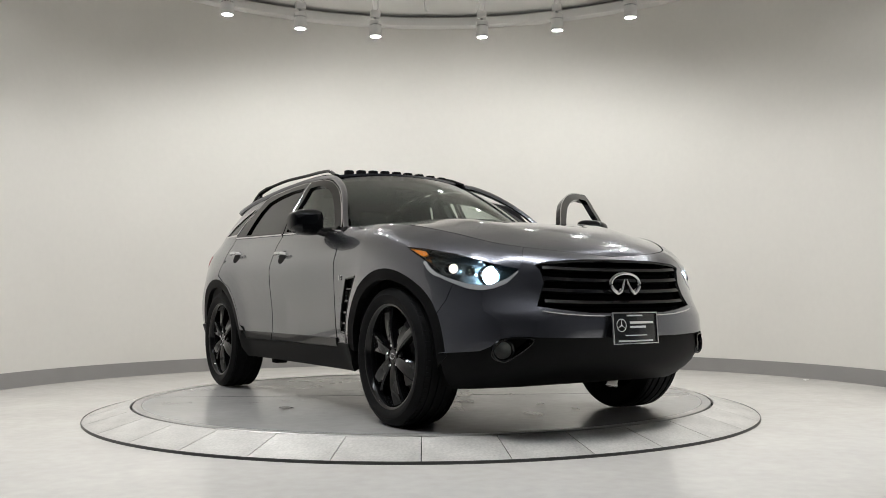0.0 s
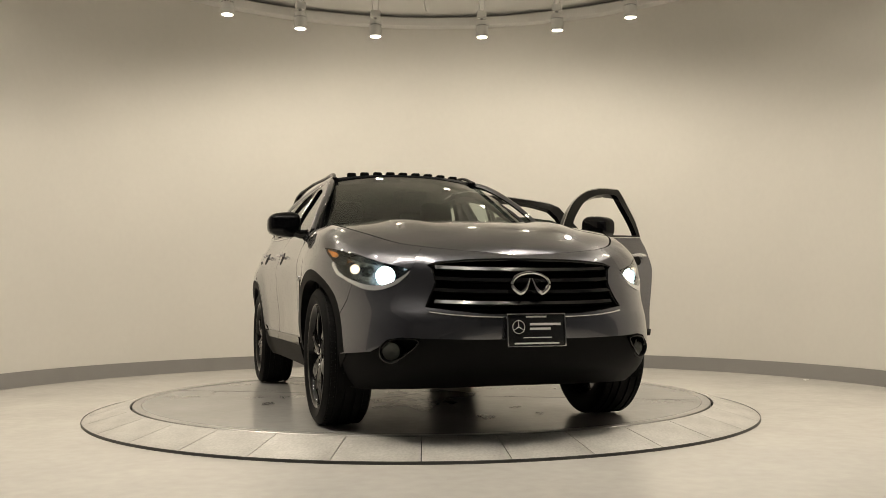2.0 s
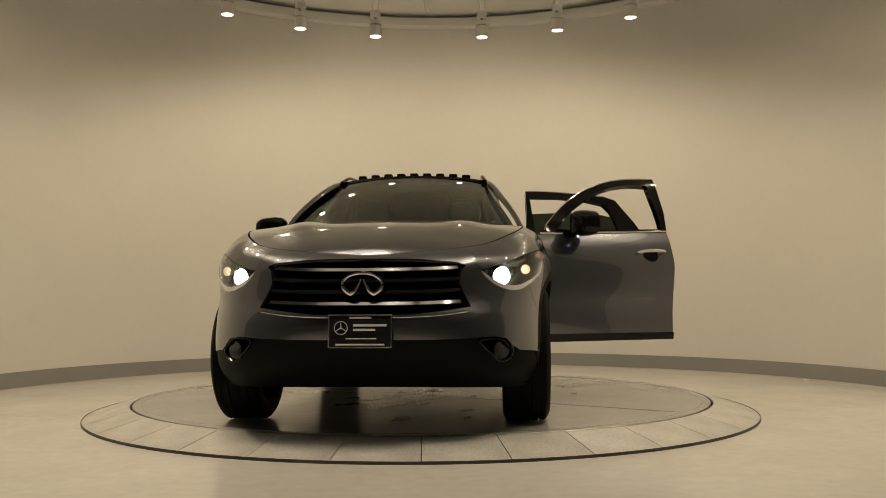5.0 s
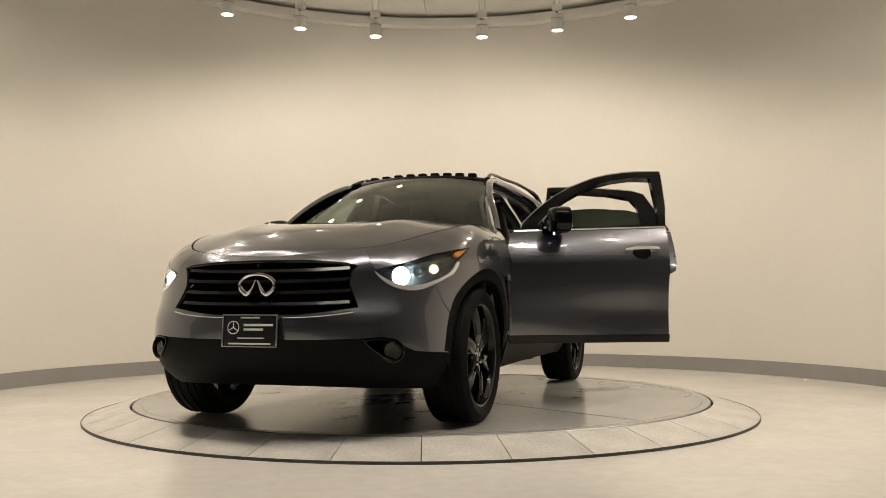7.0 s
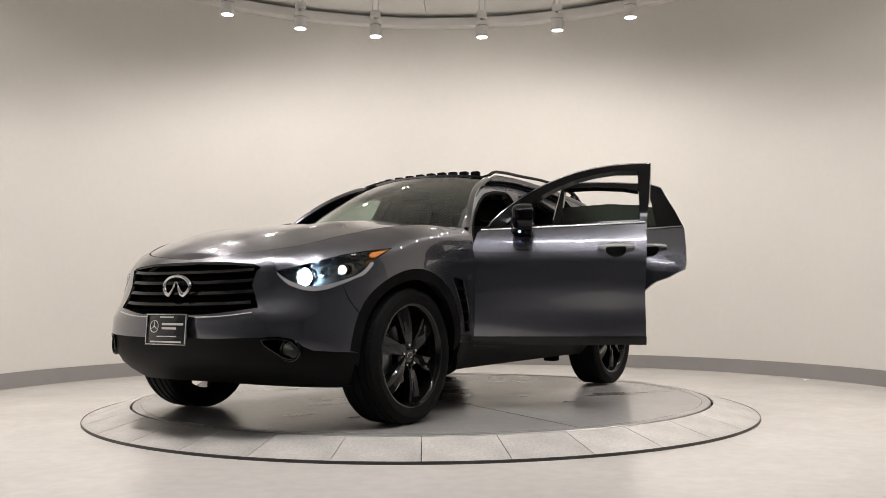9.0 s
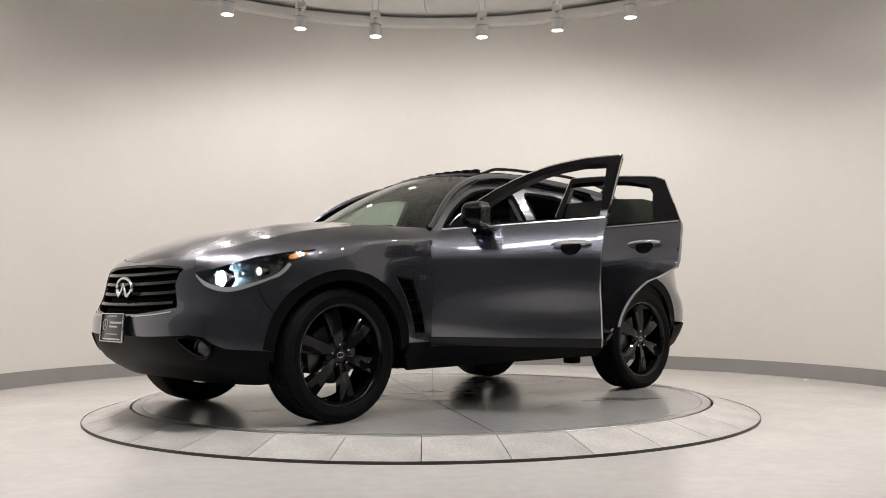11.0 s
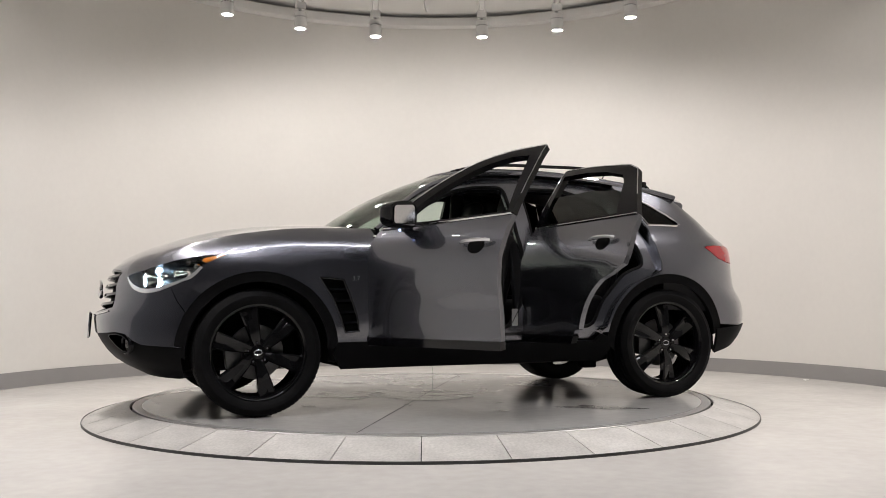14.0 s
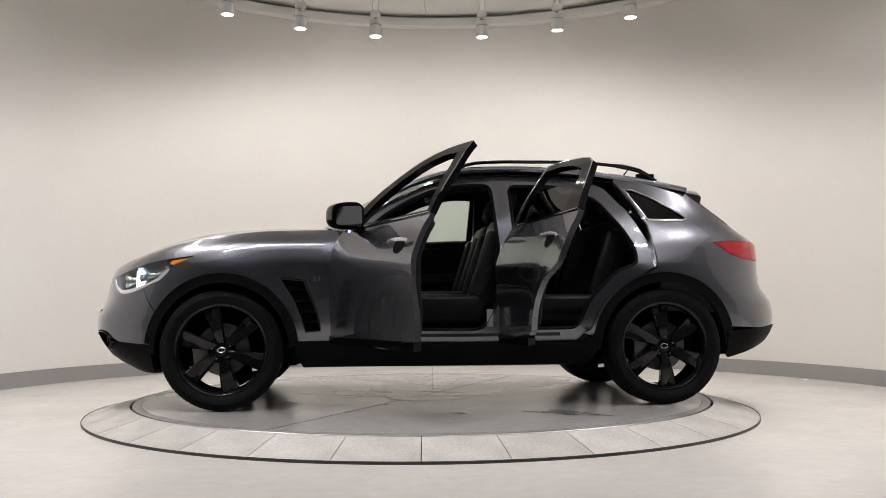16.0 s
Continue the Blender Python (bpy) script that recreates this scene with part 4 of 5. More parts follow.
    pts = [tuple(p) for p in (skin(q[:, 0], q[:, 1]) + skin_normal(q[:, 0], q[:, 1]) * -0.040) * f]
    bm = bmesh.new()
    tube(bm, pts + pts[:1], 0.008, 6, cap=False)
    part("weather_seal", bm, M_RUBBER, d, "black rubber seal round the inner trim")
    bm = bmesh.new()
    at = Vector(skin(-0.350 if kind == "front" else -1.378, 0.90 if kind == "front" else 0.98) * f)
    box(bm, at + Vector((0.001, -0.019 * side - 0.008, -0.05)), at + Vector((0.012, -0.019 * side + 0.008, 0.05)), 0.002)
    part("latch", bm, M_DULL, d, "small metal door latch")
    lens = [(-0.16, 0.50), (-0.27, 0.50), (-0.27, 0.522), (-0.16, 0.522)] if kind == "front" else [(-0.74, 0.515), (-0.815, 0.515), (-0.83, 0.537), (-0.74, 0.537)]
    panel("courtesy_lamp", rounded(lens, 0.008), M_RED, d, "small red courtesy lamp low on the inner trim", side=side, off=-0.0705, thick=0.006, gap=0.0, step=0.03)
    handle(d, side, hx, 1.015 if kind == "front" else 1.055)
    if kind == "front":
        mirror(d, side)
        if side > 0:
            bm = bmesh.new()
            bmesh.ops.create_uvsphere(bm, u_segments=10, v_segments=6, radius=0.007, matrix=Matrix.Translation((0.42, 0.93, 1.122)))
            part("puddle_lamp", bm, M_BLUE, d, "small bluish lamp under the mirror")
    if angle:
        d.matrix_basis = Matrix.Translation(hinge) @ Matrix.Rotation(radians(-angle), 4, "Z") @ Matrix.Translation(-hinge)
    return d


def flanks():
    for side in (1, -1):
        f = np.array([1, side, 1])
        # rear quarter
        q = [(-0.90, 0.47)] + arc_points(-AXLE, ARCH_R, 10, 165, 22) + [(-1.92, 0.50), (-2.10, 0.515), (-2.40, 0.53), (-2.40, 0.95), (-2.02, 0.96), (-1.90, 0.968), (-1.80, 0.995), (-1.70, 1.078), (-1.80, 1.092), (-2.02, 1.09), (-2.10, 1.10), (-1.98, 1.22), (-1.86, 1.37), (-1.82, 1.43)] + [(x, float(rail_z(x)) - 0.012) for x in (-1.7, -1.5, -1.3, -1.20)]
        q += [(-1.187, 1.522), (-1.24, 1.433), (-1.295, 1.343), (-1.367, 1.20), (-1.384, 1.07), (-1.391, 0.96), (-1.381, 0.90), (-1.26, 0.84)] + arc_points(-AXLE, ARCH_R + 0.019, 58, 14, 8)
        qg = [(-1.375, 1.235), (-1.60, 1.232), (-1.63, 1.245), (-1.56, 1.315), (-1.45, 1.385), (-1.31, 1.45), (-1.255, 1.452)]
        panel("rear_quarter", q, M_PAINT, CAR, "grey rear quarter panel", side=side, holes=[qg])
        panel("quarter_window", qg, G_PRIVACY, CAR, "dark quarter window", side=side, off=-0.006, thick=0.004, gap=-0.004)
        pts = np.array(resample(qg, 0.03))
        bm = bmesh.new()
        pp = [tuple(p) for p in (skin(pts[:, 0], pts[:, 1]) + skin_normal(pts[:, 0], pts[:, 1]) * 0.0) * f]
        tube(bm, pp + pp[:1], 0.007, 6, cap=False)
        part("quarter_window_strip", bm, M_CHROME, CAR, "thin chrome quarter window surround")
        # wheel arch mouldings
        for ax, lo, hi in ((AXLE, 3, 176), (-AXLE, 2, 170)):
            poly = arc_points(ax, ARCH_R + 0.004, lo, hi, 26) + arc_points(ax, ARCH_IN, hi + 3, lo - 8, 26)
            panel("arch_moulding", poly, M_PLASTIC, CAR, "black plastic wheel arch moulding", side=side, off=-0.004, thick=0.05, gap=0.0, step=0.03)
            bm = bmesh.new()
            l0, l1 = (-18, 191) if ax > 0 else (-6, 188)
            lathe(bm, [(0.44, 0.50 * side), (0.445, 0.86 * side)], 28, (ax, 0, TYRE_R), l0, l1, axis="Y")
            part("arch_liner", bm, M_CAVITY, CAR, "dark wheel arch liner")
            bm = bmesh.new()
            lathe(bm, [(0.0, 0.50 * side), (0.445, 0.50 * side)], 28, (ax, 0, TYRE_R), l0, l1, axis="Y")
            part("arch_liner", bm, M_CAVITY, CAR)
        # sill
        sill = [(0.93, 0.27), (0.985, 0.36), (0.965, 0.44), (0.755, 0.44), (0.75, 0.412), (-0.86, 0.412), (-0.905, 0.462), (-0.962, 0.44), (-0.985, 0.36), (-0.93, 0.275)]
        panel("sill", sill, M_PLASTIC, CAR, "black plastic sill", side=side, off=0.006, thick=0.03, gap=0.001)
        # rear bumper
        rb = [p for p in arc_points(-AXLE, ARCH_IN + 0.02, 168, 188, 5)] + [(-1.80, 0.305), (-1.92, 0.345), (-2.1, 0.41), (-2.40, 0.44), (-2.40, 0.53), (-2.10, 0.515), (-1.92, 0.50)]
        panel("rear_bumper", rb, M_PLASTIC, CAR, "black lower rear bumper", side=side, off=0.010, thick=0.02, gap=0.001)
        tl = [(-1.70, 1.078), (-1.80, 0.995), (-1.90, 0.968), (-2.02, 0.96), (-2.25, 0.955), (-2.25, 1.07), (-2.02, 1.09), (-1.80, 1.092)]
        panel("tail_lamp", rounded(tl, 0.02), M_RED, CAR, "red tail lamp", side=side, off=0.004, thick=0.03, gap=0.002, step=0.03)
        headlight(side)
        fog_lamp(side)
        vent(side)
        # engine size figure on the fender
        cu = bpy.data.curves.new("badge_text", "FONT")
        cu.body, cu.size, cu.extrude, cu.align_x = "3.7", 0.042, 0.0015, "CENTER"
        tx = new("badge", cu)
        cu.materials.append(M_CHROME)
        tx.parent = CAR
        tagged(tx, "chrome engine size figure 3.7")
        c = skin(0.845, 0.82) * f
        tx.matrix_basis = Matrix.Translation(Vector(c) + Vector((0, side * 0.004, 0))) @ Matrix.Rotation(radians(180 if side > 0 else 0), 4, "Z") @ Matrix.Rotation(radians(90), 4, "X")


def wheels():
    base = None
    for ax, side in itertools.product((AXLE, -AXLE), (1, -1)):
        m = pose(ax, side * 0.815, TYRE_R, 0, 0, 0 if side > 0 else 180) @ Matrix.Rotation(radians(7 if ax > 0 else 0), 4, "Y")
        if base is not None:
            w = copy_thing(base, m)
            w.parent = CAR
            continue
        bm = bmesh.new()
        R, h = TYRE_R, 0.133
        prof = [(0.268, -0.112), (0.290, -0.124), (0.325, -h), (0.36, -0.127), (0.378, -0.112)]
        for y0 in (-0.075, -0.028, 0.028, 0.075):
            prof += [(R - 0.003 * abs(y0) / 0.075, y0 - 0.007), (R - 0.010, y0 - 0.005), (R - 0.010, y0 + 0.005), (R - 0.003 * abs(y0) / 0.075, y0 + 0.007)]
        prof += [(0.378, 0.112), (0.36, 0.127), (0.345, 0.131), (0.342, 0.1345), (0.322, h), (0.318, 0.1305), (0.298, 0.124), (0.288, 0.116), (0.280, 0.108)]
        lathe(bm, prof, 72, axis="Y")
        base = part("wheel", bm, M_RUBBER, CAR, "wide low-profile tyre on a gloss black alloy wheel")
        base.matrix_basis = m
        # tread blocks on the shoulders
        bm = bmesh.new()
        for k in range(80):
            a = 2 * math.pi * k / 80
            for y in (-0.092, 0.092):
                M = Matrix.Rotation(a, 4, "Y") @ Matrix.Translation((R - 0.0066, y, 0))
                box(bm, (-0.004, -0.012, -0.0105), (0.0032, 0.012, 0.0105), m=M)
        tagged(part("tread", bm, M_RUBBER, base, smooth=False), kind="stuff")
        bm = bmesh.new()
        lathe(bm, [(0.258, -0.10), (0.262, 0.0), (0.264, 0.085), (0.272, 0.102), (0.276, 0.112), (0.284, 0.1185), (0.292, 0.120), (0.292, 0.112), (0.276, 0.098)], 64, axis="Y")
        part("rim", bm, M_RIM, base, "gloss black rim")
        # six broad twisted spokes
        for k in range(6):
            bm = bmesh.new()
            rows = []
            for i in range(9):
                t = i / 8
                r = 0.045 + (0.272 - 0.045) * t
                wd = 0.021 + 0.014 * math.sin(math.pi * min(1, t * 1.1) * 0.6) + (0.022 * t * t)
                y = 0.082 + 0.030 * math.sin(math.pi * (0.15 + 0.8 * t)) * 0.8 + 0.004 * t
                lean = 0.030 * t
                row = []
                for a, dy in ((-1.0, -0.045), (-1.0, -0.006), (-0.86, 0.0), (-0.2, -0.010 * t), (0.15, -0.022 * t), (0.80, -0.008), (0.95, -0.014), (0.95, -0.05)):
                    row.append((a * wd + lean, y + dy, r))
                rows.append(row)
            b2 = sheet(rows, 0.004)
            bm.free()
            bmesh.ops.transform(b2, matrix=Matrix.Rotation(2 * math.pi * k / 6, 4, "Y"), verts=b2.verts)
            bmesh.ops.recalc_face_normals(b2, faces=b2.faces)
            part("spoke", b2, M_RIM, base)
        bm = bmesh.new()
        lathe(bm, [(0.085, 0.04), (0.085, 0.078), (0.075, 0.088), (0.042, 0.088), (0.040, 0.094), (0.0, 0.096)], 36, axis="Y")
        part("hub", bm, M_RIM, base)
        bm = bmesh.new()
        ring = [(0.024 * math.cos(a), 0.0965, 0.015 * math.sin(a)) for a in np.linspace(0, 2 * math.pi, 21)]
        tube(bm, ring, 0.0028, 6, cap=False)
        part("cap_mark", bm, M_CHROME, base, "small oval mark on the hub cap")
        for k in range(5):
            bm = bmesh.new()
            a = 2 * math.pi * k / 5
            lathe(bm, [(0.010, 0.06), (0.010, 0.097), (0.006, 0.102), (0, 0.102)], 6, (0.060 * math.sin(a), 0, 0.060 * math.cos(a)), axis="Y")
            part("lug_nut", bm, M_CHROME, base)
        bm = bmesh.new()
        lathe(bm, [(0.07, 0.012), (0.165, 0.012), (0.167, 0.010), (0.167, -0.012), (0.07, -0.012)], 48, axis="Y")
        part("brake_disc", bm, M_DULL, base, "grey brake disc")
        bm = bmesh.new()
        box(bm, (0.09, -0.04, -0.08), (0.19, 0.045, 0.08), 0.015)
        part("brake_caliper", bm, M_DULL, base)


def cabin():
    for side in (1, -1):
        panel("cargo_trim", [(-1.42, 0.62), (-2.35, 0.56), (-2.35, 1.12), (-1.9, 1.17), (-1.40, 1.20)], M_TRIM, CAR, "dark cargo side trim", side=side, off=-0.04, thick=0.006, gap=0, step=0.08)
    # opening surround on the driver's side
    outer = [(0.765, 0.40), (-0.87, 0.40)] + arc_points(-AXLE, ARCH_R - 0.01, 8, 60, 8) + [(-1.30, 0.86), (-1.40, 0.95), (-1.385, 1.08), (-1.25, 1.34), (-1.12, 1.50)] + [(x, float(rail_z(x)) - 0.012) for x in (-1.0, -0.7, -0.4, -0.2, 0.0, 0.15, 0.3, 0.42, 0.54, 0.62)] + [(0.70, 1.10), (0.75, 0.98), (0.76, 0.8)]
    hole_f = rounded([(0.64, 0.50), (0.67, 0.95), (0.585, 1.11), (0.42, 1.285), (0.25, 1.40), (0.08, 1.475), (-0.12, 1.52), (-0.33, 1.525), (-0.352, 1.10), (-0.345, 0.68), (-0.24, 0.50)], 0.06, 4)
    hole_r = rounded([(-0.475, 0.50), (-0.46, 1.1), (-0.455, 1.52), (-0.8, 1.515), (-1.06, 1.42), (-1.26, 1.12), (-1.28, 0.96), (-1.10, 0.87), (-0.94, 0.69), (-0.86, 0.50)], 0.06, 4)
    panel("door_surround", outer, M_PAINT, CAR, "grey painted door opening surround", holes=[hole_f, hole_r], side=1, off=-0.052, thick=0.06, gap=0.0, step=0.06)
    edge = [p for p in REAR_DOOR[2:] if p[0] < -0.88 and p[1] < 1.53]
    front = [(0.757, 0.44), (0.758, 0.8), (0.749, 0.98), (0.72, 1.115)]
    # rear jamb in body paint; front jamb near-black, the hinge gap's shade as colour
    for line, name in ((edge, "rear_jamb"), (front, "front_jamb")):
        q = np.array(resample_open(line, 0.03))
        a, n = skin(q[:, 0], q[:, 1]), skin_normal(q[:, 0], q[:, 1])
        part(name, sheet([[tuple(p) for p in a - n * d] for d in (0.004, 0.02, 0.04, 0.062)], 0.002), M_PAINT if name == "rear_jamb" else M_CAVITY, CAR, "door jamb: rear in grey paint, front blackened for the gap's shade")
    for h in (hole_f, hole_r):
        q = np.array(resample(h, 0.04))
        bm = bmesh.new()
        pts = [tuple(p) for p in skin(q[:, 0], q[:, 1]) + skin_normal(q[:, 0], q[:, 1]) * -0.062]
        tube(bm, pts + pts[:1], 0.014, 6, cap=False)
        part("door_seal", bm, M_RUBBER, CAR, "black rubber door seal")
    panel("pillar_label", [(-0.262, 0.52), (-0.305, 0.52), (-0.305, 0.63), (-0.262, 0.63)], M_STICKER, CAR, "small white paper label on the pillar", off=-0.0495, thick=0.002, gap=0)
    panel("sill_plate", [(0.6, 0.452), (-0.75, 0.452), (-0.75, 0.472), (0.6, 0.472)], M_BLACK, CAR, "gloss black sill plate", off=-0.045, thick=0.004, gap=0)
    # tub, bulkhead and underbody
    bm = bmesh.new()
    box(bm, (-0.95, -0.78, 0.27), (0.92, 0.78, 0.40), 0.03)
    box(bm, (-2.05, -0.50, 0.30), (-0.9, 0.50, 0.42), 0.03)
    part("floor_pan", bm, M_CAVITY, CAR, "dark floor pan")
    bm = bmesh.new()
    box(bm, (0.70, -0.76, 0.30), (0.98, 0.76, 1.11), 0.04)
    part("bulkhead", bm, M_TRIM, CAR)
    bm = bmesh.new()
    box(bm, (0.95, -0.48, 0.25), (2.02, 0.48, 0.88), 0.06)
    part("engine_bay", bm, M_CAVITY, CAR, "dark engine bay")
    bm = bmesh.new()
    box(bm, (-2.12, -0.48, 0.34), (-1.25, 0.48, 0.70), 0.05)
    part("boot_floor", bm, M_TRIM, CAR)
    bm = bmesh.new()
    for x in (AXLE, -AXLE):
        tube(bm, [(x, -0.75, 0.36), (x, 0.75, 0.36)], 0.035, 8)
    part("axle", bm, M_CAVITY, CAR)
    for y in (0.60, -0.60):
        bm = bmesh.new()
        box(bm, (-1.03, y - 0.05, 0.205), (-0.93, y + 0.05, 0.30), 0.012)
        tube(bm, [(-0.98, y, 0.25), (-1.20, y * 0.98, 0.30), (-1.42, y * 0.97, 0.34)], 0.026, 8)
        part("suspension_arm", bm, M_CAVITY, CAR, "black rear suspension arm below the sill")
    bm = bmesh.new()
    tube(bm, [(0.6, 0.25, 0.26), (-0.6, 0.3, 0.26), (-1.2, 0.45, 0.28)], 0.035, 8)
    part("exhaust", bm, M_DULL, CAR)
    # dashboard and steering wheel
    bm = bmesh.new()
    rows = []
    for y in np.linspace(-0.74, 0.74, 19):
        hump = 0.03 * math.exp(-((y - 0.37) / 0.18) ** 2)
        rows.append([(0.82, y, 1.10), (0.70, y, 1.105 + hump), (0.55, y, 1.085 + hump), (0.47, y, 1.04 + hump * 0.5), (0.46, y, 0.92), (0.52, y, 0.78), (0.62, y, 0.66)])
    bm.free()
    part("dashboard", sheet(rows, 0.01), M_TRIM, CAR, "black dashboard")
    bm = bmesh.new()
    for k in range(4):
        box(bm, (0.70 - 0.012 * k, 0.30, 1.146 + 0.003 * k), (0.707 - 0.012 * k, 0.47 - 0.03 * (k % 2), 1.1475 + 0.003 * k))
    part("dash_label", bm, M_LETTER, CAR, "small pale printed label under the windscreen", smooth=False)
    bm = bmesh.new()
    Tm = Matrix.Translation((0.34, 0.37, 0.98)) @ Matrix.Rotation(radians(-68), 4, "Y")
    lathe(bm, [(0.185 + 0.016 * math.cos(a), 0.016 * math.sin(a)) for a in np.linspace(0, 2 * math.pi, 11)[:-1]], 36, close=True)
    for a in (0, 180, 270):
        tube(bm, [(0.05 * math.sin(radians(a)), 0.05 * math.cos(radians(a)), 0), (0.18 * math.sin(radians(a)), 0.18 * math.cos(radians(a)), 0)], 0.02, 8)
    lathe(bm, [(0.0, 0.03), (0.06, 0.025), (0.075, 0.0), (0.0, -0.03)], 24)
    bmesh.ops.transform(bm, matrix=Tm, verts=bm.verts)
    part("steering_wheel", bm, M_LEATHER, CAR, "black leather steering wheel")
    bm = bmesh.new()
    box(bm, (-0.45, -0.13, 0.38), (0.55, 0.13, 0.76), 0.04)
    part("centre_console", bm, M_TRIM, CAR, "black centre console")
    bm = bmesh.new()
    box(bm, (0.03, -0.13, 1.44), (0.07, 0.13, 1.51), 0.02)
    part("rear_view_mirror", bm, M_TRIM, CAR)

    def seat(x, y, w, name, label, head=(0,)):
        bm = bmesh.new()
        box(bm, (x - 0.02, y - w / 2, 0.50), (x + 0.52, y + w / 2, 0.70), 0.06, 3)
        for sy in (-1, 1):
            box(bm, (x + 0.02, y + sy * (w / 2 - 0.045) - 0.045, 0.55), (x + 0.48, y + sy * (w / 2 - 0.045) + 0.045, 0.735), 0.04, 3)
        st = part(name, bm, M_LEATHER, CAR, label)
        bm = bmesh.new()
        Tb = Matrix.Translation((x + 0.03, y, 0.66)) @ Matrix.Rotation(radians(-18), 4, "Y")
        box(bm, (-0.09, -w / 2 + 0.02, -0.03), (0.06, w / 2 - 0.02, 0.64), 0.06, 3)
        for sy in (-1, 1):
            box(bm, (-0.03, sy * (w / 2 - 0.05) - 0.04, 0.04), (0.10, sy * (w / 2 - 0.05) + 0.04, 0.52), 0.035, 3)
        bmesh.ops.transform(bm, matrix=Tb, verts=bm.verts)
        part("backrest", bm, M_LEATHER, st)
        for dy in head:
            bm = bmesh.new()
            box(bm, (-0.05, dy - 0.13, 0.68), (0.06, dy + 0.13, 0.86), 0.05, 3)
            for p in (-0.05, 0.05):
                tube(bm, [(0.0, dy + p, 0.6), (0.0, dy + p, 0.72)], 0.007, 6)
            bmesh.ops.transform(bm, matrix=Tb, verts=bm.verts)
            part("headrest", bm, M_LEATHER, st)
    seat(-0.28, 0.37, 0.52, "front_seat", "black leather front seat")
    seat(-0.28, -0.37, 0.52, "front_seat", "black leather front seat")
    seat(-1.12, 0.0, 1.30, "rear_seat", "black leather rear bench", (-0.42, 0.42))
    for y in (0.62, -0.62):
        bm = bmesh.new()
        box(bm, (-0.47, y - 0.03, 0.40), (-0.36, y + 0.03, 1.56), 0.02)
        for v in bm.verts:
            if v.co.z > 1.1:
                v.co.y *= 1 - 0.18 * (v.co.z - 1.1) / 0.46
            else:
                v.co.y += math.copysign(0.10, v.co.y)
        part("inner_pillar", bm, M_TRIM, CAR)


def roof_details():
    for side in (1, -1):
        xs = np.linspace(-0.06, -1.50, 26)
        zr = curve([-1.5, -1.38, -1.2, -0.9, -0.5, -0.25, -0.06], [1.52, 1.60, 1.638, 1.665, 1.667, 1.655, 1.598])
        yr = [rail_line(x, x, 1)[0][1] - 0.035 for x in xs]
        bm = bmesh.new()
        tube(bm, [(x, side * y, float(zr(x))) for x, y in zip(xs, yr)], [0.016 + 0.006 * (i > 20) for i in range(26)], 10, flat=0.75)
        for x, r in ((-0.10, 0.02), (-1.42, 0.035)):
            y = rail_line(x, x, 1)[0][1] - 0.035
            box(bm, (x - 0.07, side * y - 0.014, float(rail_z(x)) - 0.02), (x + 0.06, side * y + 0.014, float(zr(x)) - 0.004), 0.008)
        part("roof_rail", bm, M_BLACK, CAR, "black roof rail")
    # row of dark blocks along the raised sunroof edge
    for k in range(9):
        y = -0.40 + 0.1 * k
        bm = bmesh.new()
        box(bm, (-0.17, y - 0.032, 1.60 - 0.10 * y * y), (-0.12, y + 0.032, 1.672 - 0.10 * y * y), 0.010)
        part("sunroof_block", bm, M_PLASTIC, CAR)
    bm = bmesh.new()
    tube(bm, [(-1.38, 0.0, 1.54), (-1.40, 0.0, 1.57), (-1.50, 0.0, 1.70)], [0.025, 0.012, 0.004], 8)
    part("antenna", bm, M_PLASTIC, CAR, "short black antenna")


front_end()
top_surfaces()
flanks()
door("front", 1, 64)
door("rear", 1, 77)
door("front", -1, 0)
door("rear", -1, 0)
wheels()
cabin()
roof_details()


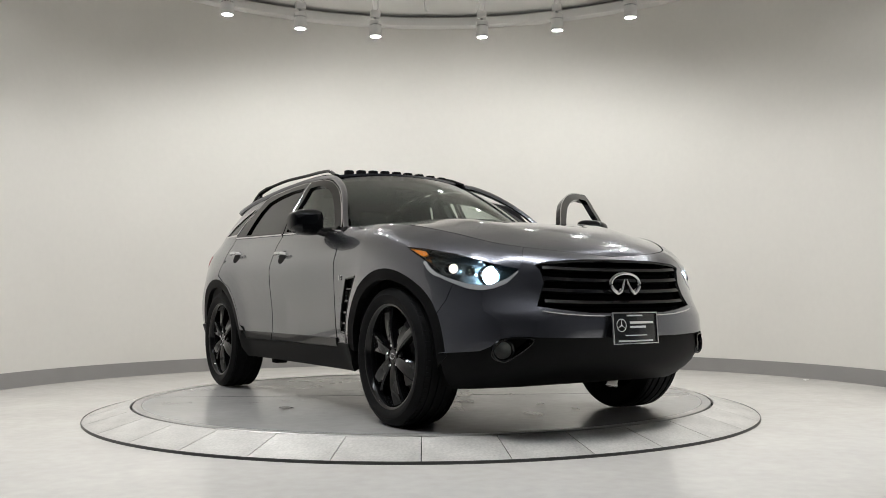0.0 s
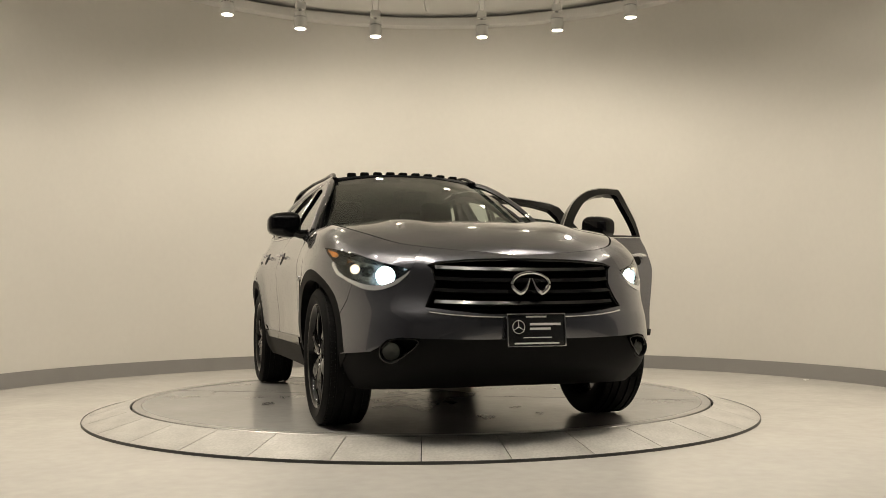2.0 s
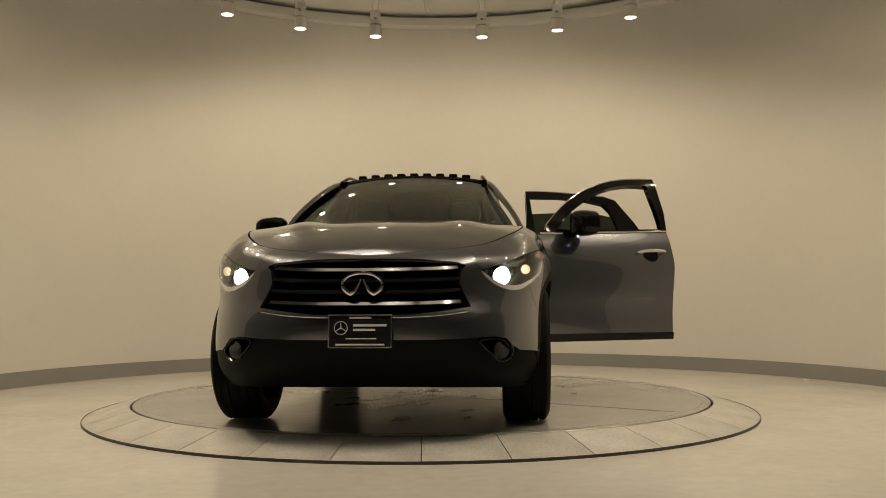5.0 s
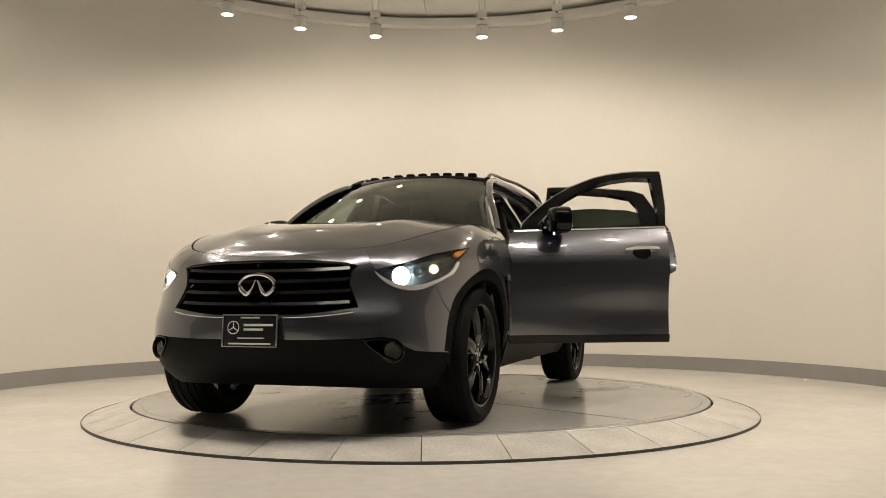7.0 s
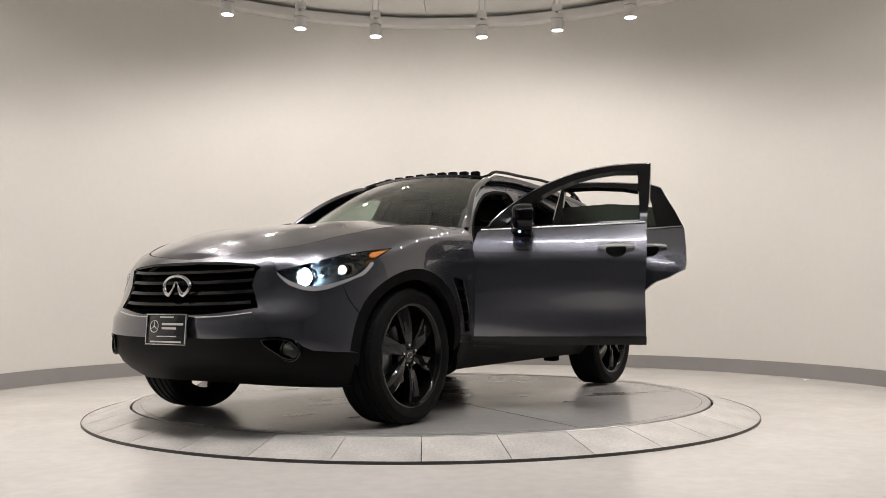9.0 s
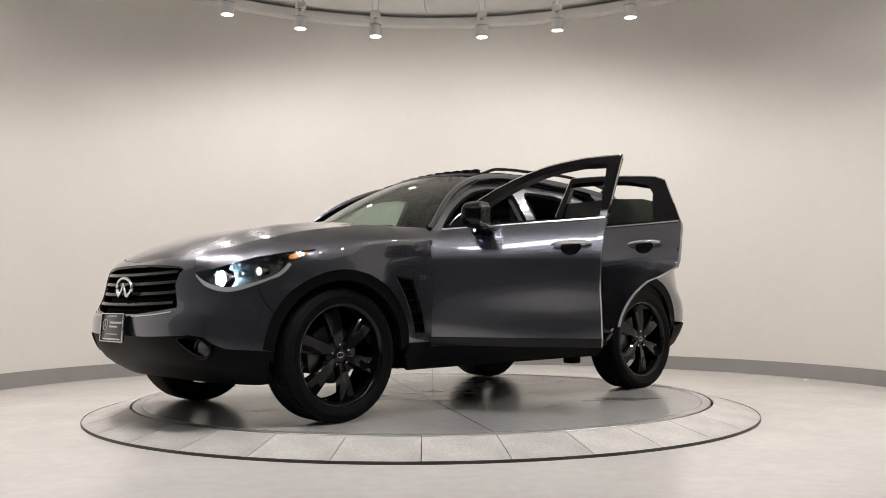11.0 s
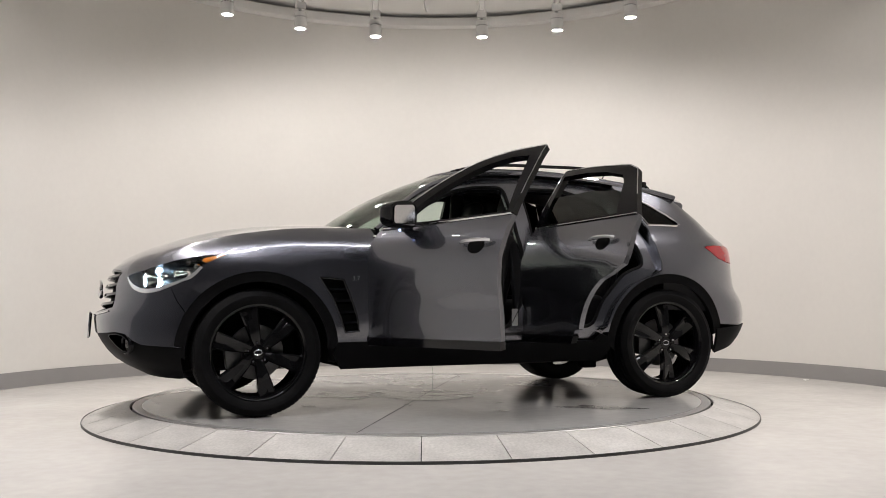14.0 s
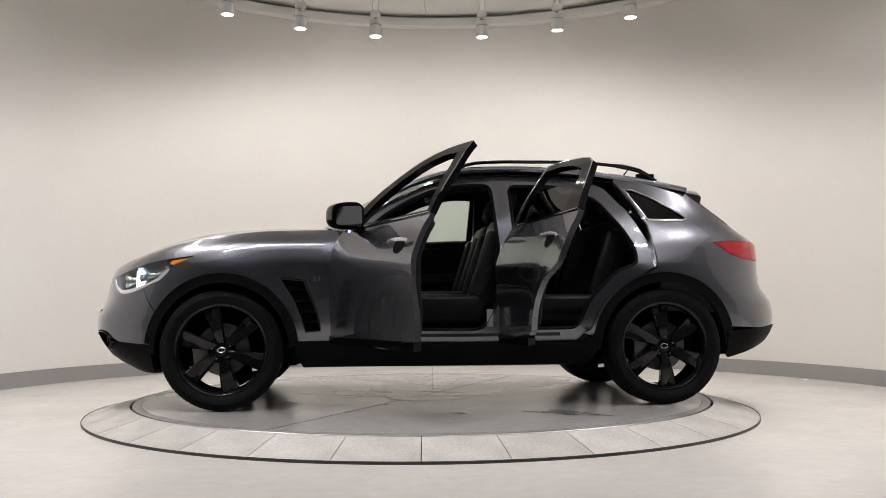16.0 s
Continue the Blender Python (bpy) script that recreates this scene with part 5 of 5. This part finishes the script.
def drip():
    w = group_of("water_drip", "thin stream of water dripping onto the turntable", "water")
    bm = bmesh.new()
    tube(bm, [(0, 0, 0.002), (0, 0, 0.16), (0.001, 0, 0.30)], [0.005, 0.003, 0.003], 8)
    part("stream", bm, G_CLEAR, w)
    for k in range(2):
        bm = bmesh.new()
        r = 0.03 + 0.04 * k
        lathe(bm, [(r - 0.012, 0.0022), (r, 0.0036), (r + 0.012, 0.0022)], 32)
        part("ripple", bm, M_WET, w)
    w.matrix_basis = Matrix.Translation((0.07, 0.33, 0))


def hanging_cable():
    c = group_of("hanging_cable", "thin white cable hanging from the ceiling", "cable")
    bm = bmesh.new()
    tube(bm, [(0, 0, CEIL_Z), (0.004, 0, CEIL_Z - 0.15), (0.0, 0.0, CEIL_Z - 0.28), (0.012, 0, CEIL_Z - 0.37), (0.03, 0, CEIL_Z - 0.42)], 0.007, 8)
    part("cord", bm, M_WHITE, c)
    bm = bmesh.new()
    lathe(bm, [(0.0, CEIL_Z - 0.02), (0.03, CEIL_Z - 0.018), (0.034, CEIL_Z)], 20)
    part("ceiling_rose", bm, M_WHITE, c)
    c.matrix_basis = Matrix.Translation((0.02, 3.0, 0))


def paper_scrap():
    rows = [[(0.05 * u - 0.025, 0.03 * v - 0.015, 0.002 + 0.006 * abs(math.sin(2.3 * u + 1.4 * v))) for u in (0, 0.3, 0.6, 1)] for v in (0, 0.5, 1)]
    tagged(part("paper_scrap", sheet(rows, 0.001), M_WHITE), "small crumpled white paper scrap on the floor", "paper scrap").matrix_basis = pose(3.68, 2.0, FLOOR_Z, 0, 0, 20)


hanging_cable()
paper_scrap()
M_WET = material("wet_film", (0.12, 0.115, 0.11), 0.05, spec=0.6)
drip()
# ---- motion ----
CAR_OFF = Vector((-0.0987, -0.0884, 0))


def heading(t):
    return -59.21 - 7.247 * t + float(np.interp(t, [0, 4, 6.5, 9, 11.5, 13.5, 14.5, 16], [0, 0.05, -0.2, 0.15, -0.1, 0.3, 0.05, -0.5]))


def motions():
    rows, spin = [], []
    for k in range(17):
        t = float(k)
        turn = pose(0, 0, 0, 0, 0, heading(t))
        rows.append((t, turn @ Matrix.Translation(CAR_OFF)))
        spin.append((t, turn))
    walk(CAR, rows)
    walk(PLATFORM, spin)


motions()
